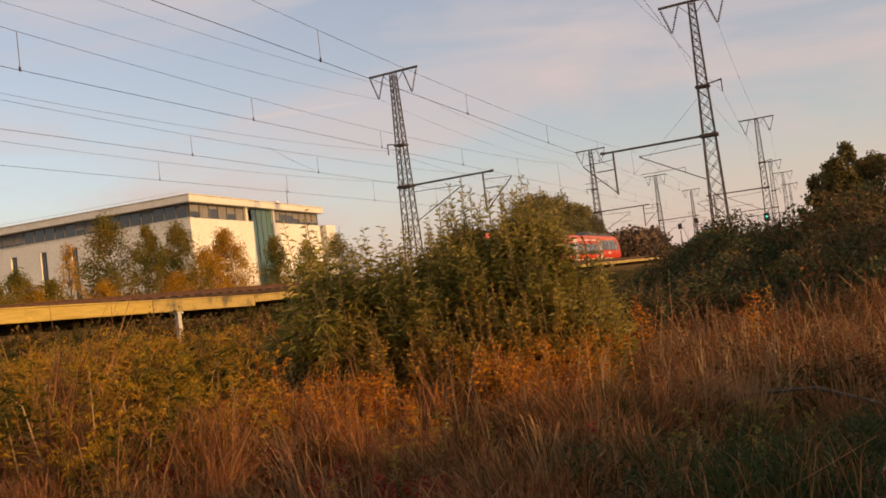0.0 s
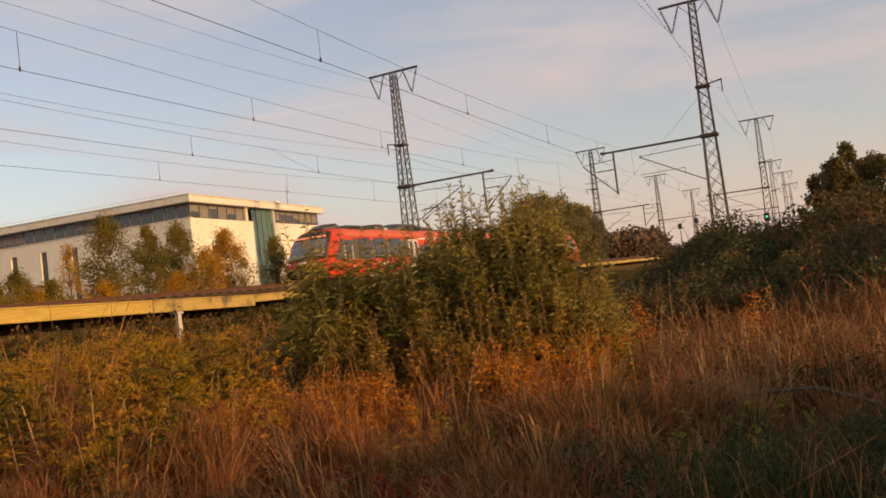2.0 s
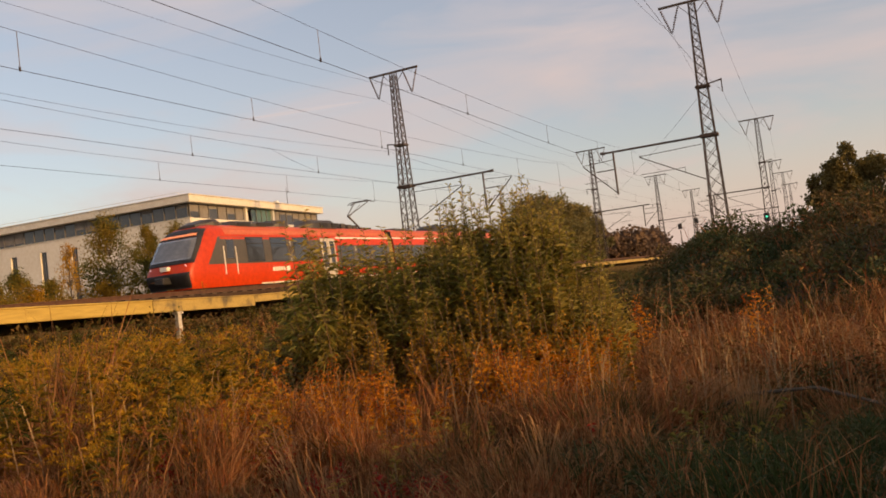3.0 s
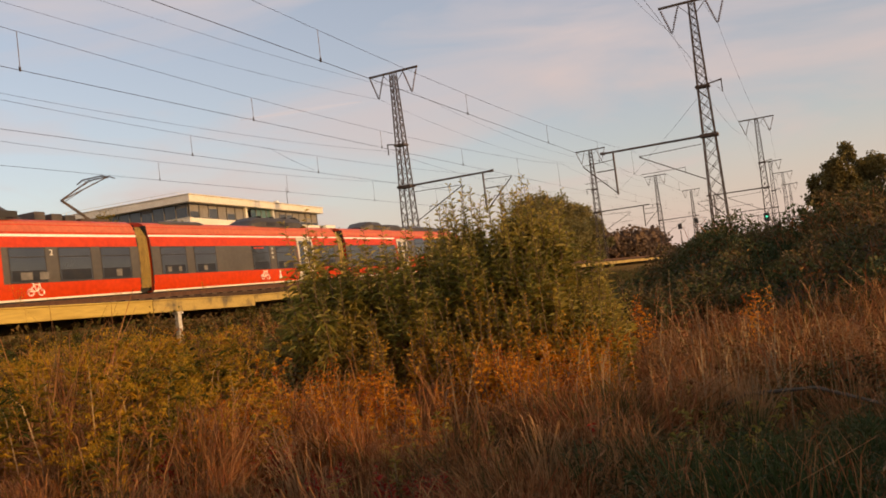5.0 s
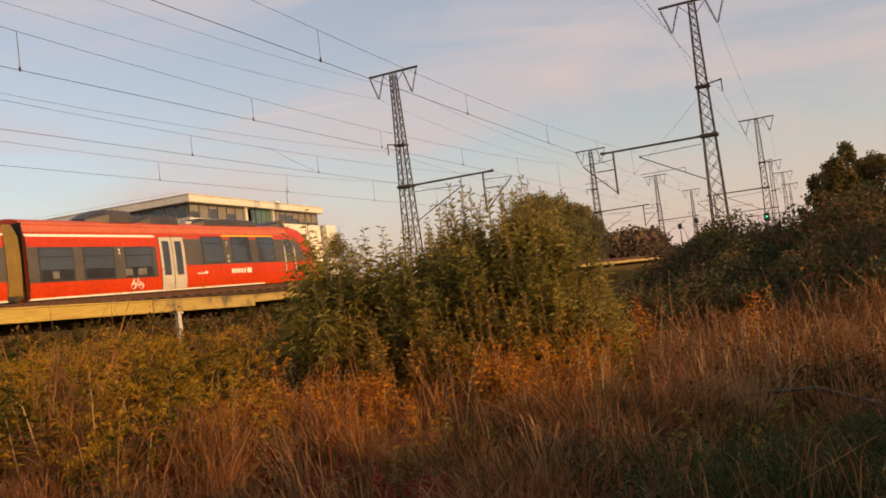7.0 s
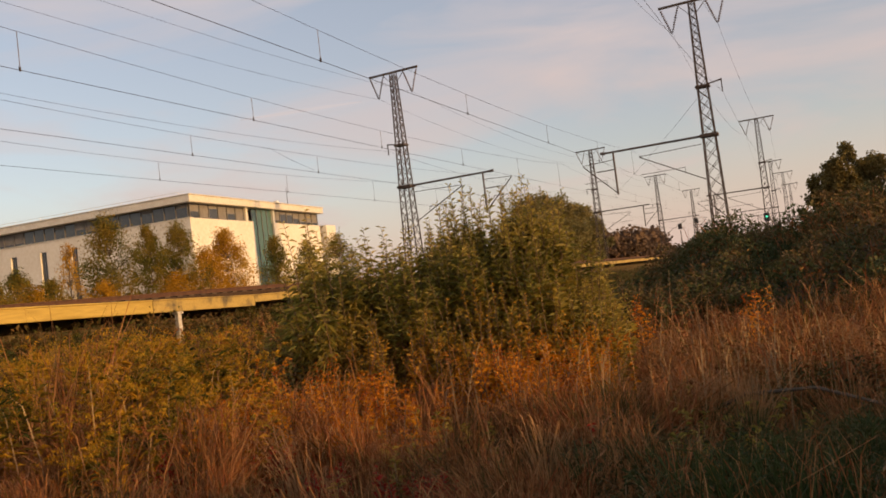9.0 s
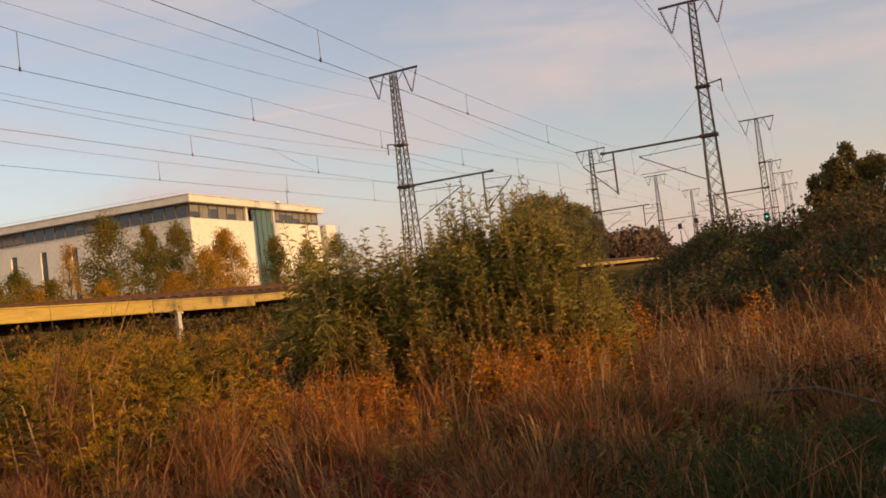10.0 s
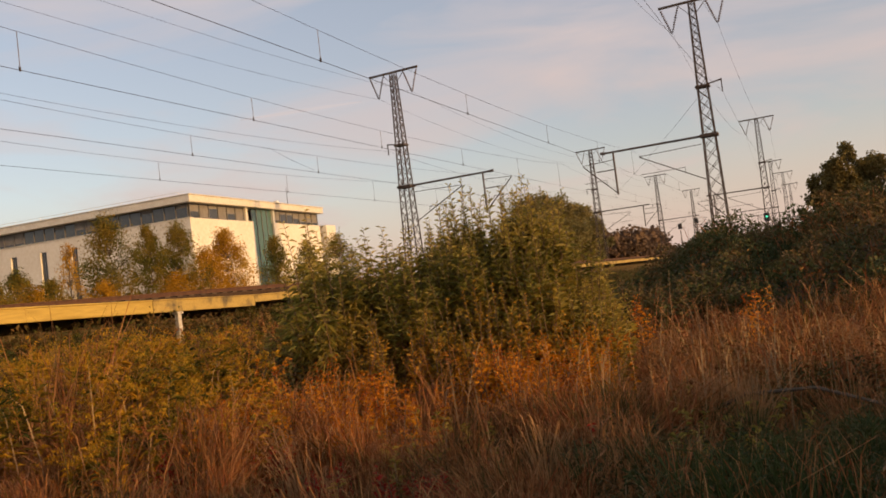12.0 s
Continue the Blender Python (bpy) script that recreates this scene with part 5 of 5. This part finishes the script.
def dry_stalk(x, y, height, lean):
    """A dead upright stem with a few short bare side twigs."""
    r = np.random.default_rng(int(abs(x * 331 + y * 89)))
    pts = [Vector((lean * t * t, 0.3 * lean * t, height * t - 0.03)) for t in (0, 0.25, 0.5, 0.75, 1.0)]
    bm = tube(bmesh.new(), pts, [0.0075, 0.0065, 0.0055, 0.0045, 0.002], 5)
    for k in range(6):
        p = pts[2].lerp(pts[4], r.uniform(0, 1))
        a = r.uniform(0, 6.283)
        tube(bm, [p, p + Vector((math.cos(a) * 0.07, math.sin(a) * 0.07, 0.12))], [0.003, 0.0015], 3)
    ob = part("dry_stalk", bm, M_STALK)
    ob.matrix_basis = pose(x, y, ground(x, y))
    return tagged(ob, "thin pale dead weed stalk standing in the grass", "weed stalk", group="dry stalks")


for x, y, h, lean in ((-1.05, 7.0, 1.0, 0.03), (-0.1, 8.6, 1.1, -0.1), (-0.75, 8.9, 1.0, 0.06), (-2.2, 12.5, 1.3, 0.04), (-3.25, 7.0, 0.95, 0.2), (-6.0, 7.0, 1.0, 0.05), (-8.5, 8.2, 1.2, -0.12), (-1.9, 9.6, 0.9, 0.1), (-0.5, 7.6, 0.75, -0.05), (-7.4, 7.2, 0.9, 0.15)):
    dry_stalk(x, y, h, lean)
dead_branch(((-1.35, 7.3, 0.06), (-0.75, 7.2, 0.34), (-0.2, 6.9, 0.42), (0.4, 6.5, 0.3)), 0.022, "fallen brown dead branch lying in the weeds")
dead_branch(((-0.1, 4.7, 0.02), (0.12, 5.0, 0.24), (0.3, 5.35, 0.4), (0.5, 5.8, 0.55)), 0.014, "thin pale dead branch leaning in the grass")
dead_branch(((-0.3, 6.4, 0.02), (-0.15, 6.1, 0.25), (0.0, 5.6, 0.2), (0.1, 5.2, 0.05)), 0.012, "thin pale dead branch leaning in the grass")
grass_field("shaded_green_grass", 9000, -16, 12, 3.6, 6.0, 0.2, 0.5, M_GREEN_GRASS, "dark green grass in the shaded corner", keep=-0.15, seed=17.0, width=0.006)
weeds("green_weed_leaves", 260, -6, 60, 4.6, 9.5, 0.2, 0.5, M_WILLOW, "low green leafy weeds among the dry grass", seed=19.0, keep=0.15, plume=False, leaves=26, size=0.1)


# ---- mound cover ----
def cover(name, n, inside, mat, label, size, lift, category="bramble"):
    pts = []
    while len(pts) < n:
        x, y = rng.uniform(-5.5, 9), rng.uniform(11, 26)
        if inside(x, y):
            pts.append((x, y))
    x, y = np.array(pts).T
    lump = np.maximum(0, patchy(x, y, 0.9, 21.0) + 0.25)
    z = heights(x, y) + rng.uniform(0, 1, n) ** 0.7 * lift * (0.35 + lump)
    ln = rng.uniform(0.6, 1.3, n) * size
    stuff(name, leaf_mesh(name, np.stack([x, y, z], 1), rng.normal(size=(n, 3)) + [0, -0.2, 0.35], ln, ln * 0.5, mat, 0.3), label, category)


def on_mound(x, y):
    return ground(x, y) > 0.36


cover("bramble_cover", 95000, on_mound, M_BRAMBLE, "dark green brambles smothering the mound", 0.09, 0.8)
cover("russet_cover", 7000, lambda x, y: ground(x, y) > 0.5 and noise.noise((x * 0.5, y * 0.5, 77)) > 0.08, M_GRASS, "russet dry weeds on the mound", 0.09, 0.6)
x = rng.uniform(-5, 8, 2600)
y = rng.uniform(11, 24, 2600)
hm = heights(x, y)
okm = (hm > 0.5) & (y > 14.5)
stuff("mound_grass", blade_mesh("mound_grass", np.stack([x, y, hm], 1)[okm], rng.uniform(0.3, 0.8, okm.sum()), rng.normal(size=(okm.sum(), 2)) * 0.4, np.full(okm.sum(), 0.014), M_GRASS), "dry grass growing on the mound", "grass")


# ---- trees ----
def tree(x, y, height, crown_r, mat, label, leaf=0.14, count=2600, crown_low=0.2, trunk_r=0.09, z0=None, clump=0.3, clumps=34, shape=1.0, taper=0.0):
    """A tree: tapered trunk, limbs to clumps, and leaves gathered round the clumps with gaps between."""
    r = np.random.default_rng(int(abs(x * 71 + y * 313)) + 11)
    zb = ground(x, y) if z0 is None else z0
    ob = holder("tree", (x, y, zb))
    bm = bmesh.new()
    pts = [Vector((0, 0, -0.1))]
    for i in range(1, 6):
        pts.append(Vector((r.normal() * 0.05 * height * i / 5 * 0.5, r.normal() * 0.05 * height * i / 5 * 0.5, height * 0.92 * i / 5)))
    for i, (p, q) in enumerate(zip(pts, pts[1:])):
        bar(bm, p, q, trunk_r * (1 - i * 0.18), trunk_r * (0.82 - i * 0.18) + 0.004, 7)
    part("trunk", bm, M_BARK, ob)
    centres = []
    for k in range(clumps):
        t = r.uniform(crown_low, 1.0)
        prof = (math.sin(min(1, ((t - crown_low) / (1 - crown_low)) * 0.72 + 0.25) * math.pi) ** shape) * crown_r
        prof *= 1.0 - taper * t
        a = r.uniform(0, 6.283)
        rad = prof * math.sqrt(r.uniform(0.08, 1.0)) * r.uniform(0.8, 1.2)
        c = Vector((math.cos(a) * rad, math.sin(a) * rad, t * height))
        i = min(4, int(max(0.0, t - 0.12) * 5))
        part("limb", barred(pts[i].lerp(pts[i + 1], 0.5), c, trunk_r * 0.28, 0.006, 4), M_BARK, ob)
        centres.append((c, r.uniform(0.55, 1.25) * crown_r * clump))
    per = int(count / clumps)
    base = np.concatenate([np.array(c) + np.clip(r.normal(size=(per, 3)), -1.6, 1.6) * s * [0.62, 0.62, 0.75] for c, s in centres])
    ln = r.uniform(0.6, 1.3, len(base)) * leaf
    lv = new("crown", leaf_mesh("crown", base, r.normal(size=(len(base), 3)) + [0, 0, -0.1], ln, ln * 0.62, mat, 0.2))
    lv.parent = ob
    return tagged(ob, label, "tree")


# young trees behind the railway, in front of the building
BIRCH = "young autumn birch with thin yellow-green crown beside the railway"
for x, y, h, cr, mat, n in ((-35.8, 26.0, 2.2, 0.9, M_BIRCH, 1300), (-36.0, 27.4, 2.6, 0.9, M_BIRCH, 1500), (-35.8, 28.2, 1.8, 0.9, M_YELLOW_LEAF, 900), (-35.6, 29.0, 2.0, 1.1, M_BIRCH, 1300), (-36.2, 30.8, 4.0, 0.8, M_YELLOW_LEAF, 500), (-36.5, 33.8, 5.4, 1.6, M_BIRCH, 3800), (-36.0, 36.3, 5.0, 1.0, M_BIRCH, 2600),
                            (-36.2, 39.0, 5.2, 1.5, M_BIRCH, 3800), (-36.0, 41.0, 3.6, 1.2, M_YELLOW_LEAF, 2200), (-36.3, 43.4, 4.8, 1.55, M_YELLOW_LEAF, 4000), (-36.0, 48.4, 4.4, 1.1, M_BIRCH, 2600),
                            (-35.5, 32.2, 1.9, 0.9, M_YELLOW_LEAF, 900), (-35.5, 37.8, 2.2, 1.0, M_YELLOW_LEAF, 1200), (-36, 52.5, 4.0, 1.3, M_BIRCH, 2200), (-36, 57, 4.6, 1.6, M_BIRCH, 2400)):
    tree(x, y, h, cr * 1.3, mat, BIRCH if mat is M_BIRCH else "small autumn tree with orange-yellow leaves beside the railway", leaf=0.11, count=int(n * 3.3), crown_low=0.04, trunk_r=0.05, z0=2.2, clumps=int(50 + n / 36), shape=0.8, clump=0.22, taper=0.3)
# trees beyond the mound
for x, y, h, cr, n in ((0.05, 32.0, 3.75, 0.75, 8000), (0.6, 31.7, 4.2, 0.8, 8000), (1.1, 32.0, 4.75, 0.85, 9000), (0.8, 31.4, 4.3, 0.8, 6000), (1.95, 32.2, 4.25, 0.9, 9000), (2.9, 31.8, 4.0, 1.2, 9000), (4.4, 32.5, 3.6, 1.6, 5000)):
    tree(x, y, h, cr, M_DARKTREE, "dark bushy tree behind the overgrown mound", leaf=0.11, count=int(n * 1.5), crown_low=0.05, trunk_r=0.1, clumps=90, shape=0.7, clump=0.2)
# unseen low bushes added beside the viewer, sunny side, to shade the foreground
for x, y, h, cr in ((4.0, 1.1, 1.8, 1.0), (4.0, 2.6, 1.8, 1.0), (4.0, 3.9, 1.6, 0.9), (4.1, 5.3, 1.25, 0.9), (4.1, 6.5, 1.1, 0.9)):
    tree(x, y, h, cr, M_DARKTREE, "unseen dark bushy thicket added to shade the foreground", leaf=0.16, count=2600, crown_low=0.03, trunk_r=0.06, clumps=40, shape=0.6)
# trees beyond the tracks
for x, y, h, cr, n in ((-42, 124, 11.5, 4.2, 5000), (-42, 133, 12.5, 4.4, 5000), (-42, 142, 12.6, 4.4, 4500), (-42, 151, 12.3, 4.2, 4500), (-42, 159, 11.5, 4.0, 4000)):
    tree(x, y, h, cr, M_HAZYTREE, "leafy tree beyond the railway tracks", leaf=0.5, count=n * 2, crown_low=0.05, trunk_r=0.2, z0=2.2, clumps=80, shape=0.6, clump=0.2)


def far_wood(name, x0, x1, y0, y1, h, n, label, leaf=1.6):
    r = np.random.default_rng(len(name) + n)
    pts = []
    for k in range(int(n / 220)):
        cx, cy = r.uniform(x0, x1), r.uniform(y0, y1)
        top = h * r.uniform(0.65, 1.0)
        q = unit(r.normal(size=(220, 3))) * (r.uniform(0, 1, (220, 1)) ** 0.4) * [h * 0.42, h * 0.42, top * 0.5]
        pts.append(q + [cx, cy, 2.0 + top * 0.5])
    base = np.concatenate(pts)
    ln = r.uniform(0.5, 1.2, len(base)) * leaf
    stuff(name, leaf_mesh(name, base, r.normal(size=(len(base), 3)), ln, ln * 0.7, M_FARLEAF, 0.1), label, "woods")


far_wood("far_wood", -62, -42, 205, 245, 10.5, 22000, "hazy brown wood beyond the tracks", 1.3)
far_wood("distant_wood", -40, 60, 380, 430, 9, 14000, "hazy far line of woods", 2.2)
far_wood("distant_wood_west", -260, -60, 330, 430, 9, 12000, "hazy far line of woods", 2.2)


# ---- contrail ----
M_CONTRAIL = bpy.data.materials.new("contrail_vapour")
M_CONTRAIL.use_nodes = True
cn, cl = M_CONTRAIL.node_tree.nodes, M_CONTRAIL.node_tree.links
c_mix, c_clear, c_white = cn.new("ShaderNodeMixShader"), cn.new("ShaderNodeBsdfTransparent"), cn.new("ShaderNodeEmission")
c_white.inputs["Color"].default_value, c_white.inputs["Strength"].default_value = (0.85, 0.78, 0.78, 1), 0.5
c_co, c_noise = cn.new("ShaderNodeTexCoord"), cn.new("ShaderNodeTexNoise")
c_noise.inputs["Scale"].default_value, c_noise.inputs["Detail"].default_value = 0.02, 4
c_fac = cn.new("ShaderNodeMath")
c_fac.operation, c_fac.inputs[1].default_value = "MULTIPLY", 0.42
cl.new(c_co.outputs["Object"], c_noise.inputs["Vector"])
cl.new(c_noise.outputs["Fac"], c_fac.inputs[0])
cl.new(c_fac.outputs["Value"], c_mix.inputs["Fac"])
cl.new(c_clear.outputs["BSDF"], c_mix.inputs[1])
cl.new(c_white.outputs["Emission"], c_mix.inputs[2])
cl.new(c_mix.outputs["Shader"], cn["Material Output"].inputs["Surface"])
tail, head = Vector((-1439, 1844, 541)), Vector((-1147, 2032, 564))
trail = part("contrail", tube(bmesh.new(), [tail, tail.lerp(head, 0.35), tail.lerp(head, 0.7), head], [1.5, 4.5, 5.0, 2.0], 8), M_CONTRAIL)
trail.visible_shadow = False
tagged(trail, "faint pale vapour trail high in the evening sky", "contrail", kind="structure")


# ---- what moves ----
def motions():
    speed = 11.247
    rows = [(t, pose(TRAIN_X, 2.33 - speed * (t - 5.5) - gain, RAIL)) for t, gain in ((0.0, 0), (3.0, 0), (6.0, 0), (7.0, 0), (9.0, 0.75), (12.0, 1.9))]      # a little faster at the end
    walk(train, rows)
    for ob, y in WHEELSETS:
        walk(ob, [(t, pose(0, y, 0.42, math.degrees(speed * t / 0.41))) for t in (k / 20 for k in range(241))])


motions()
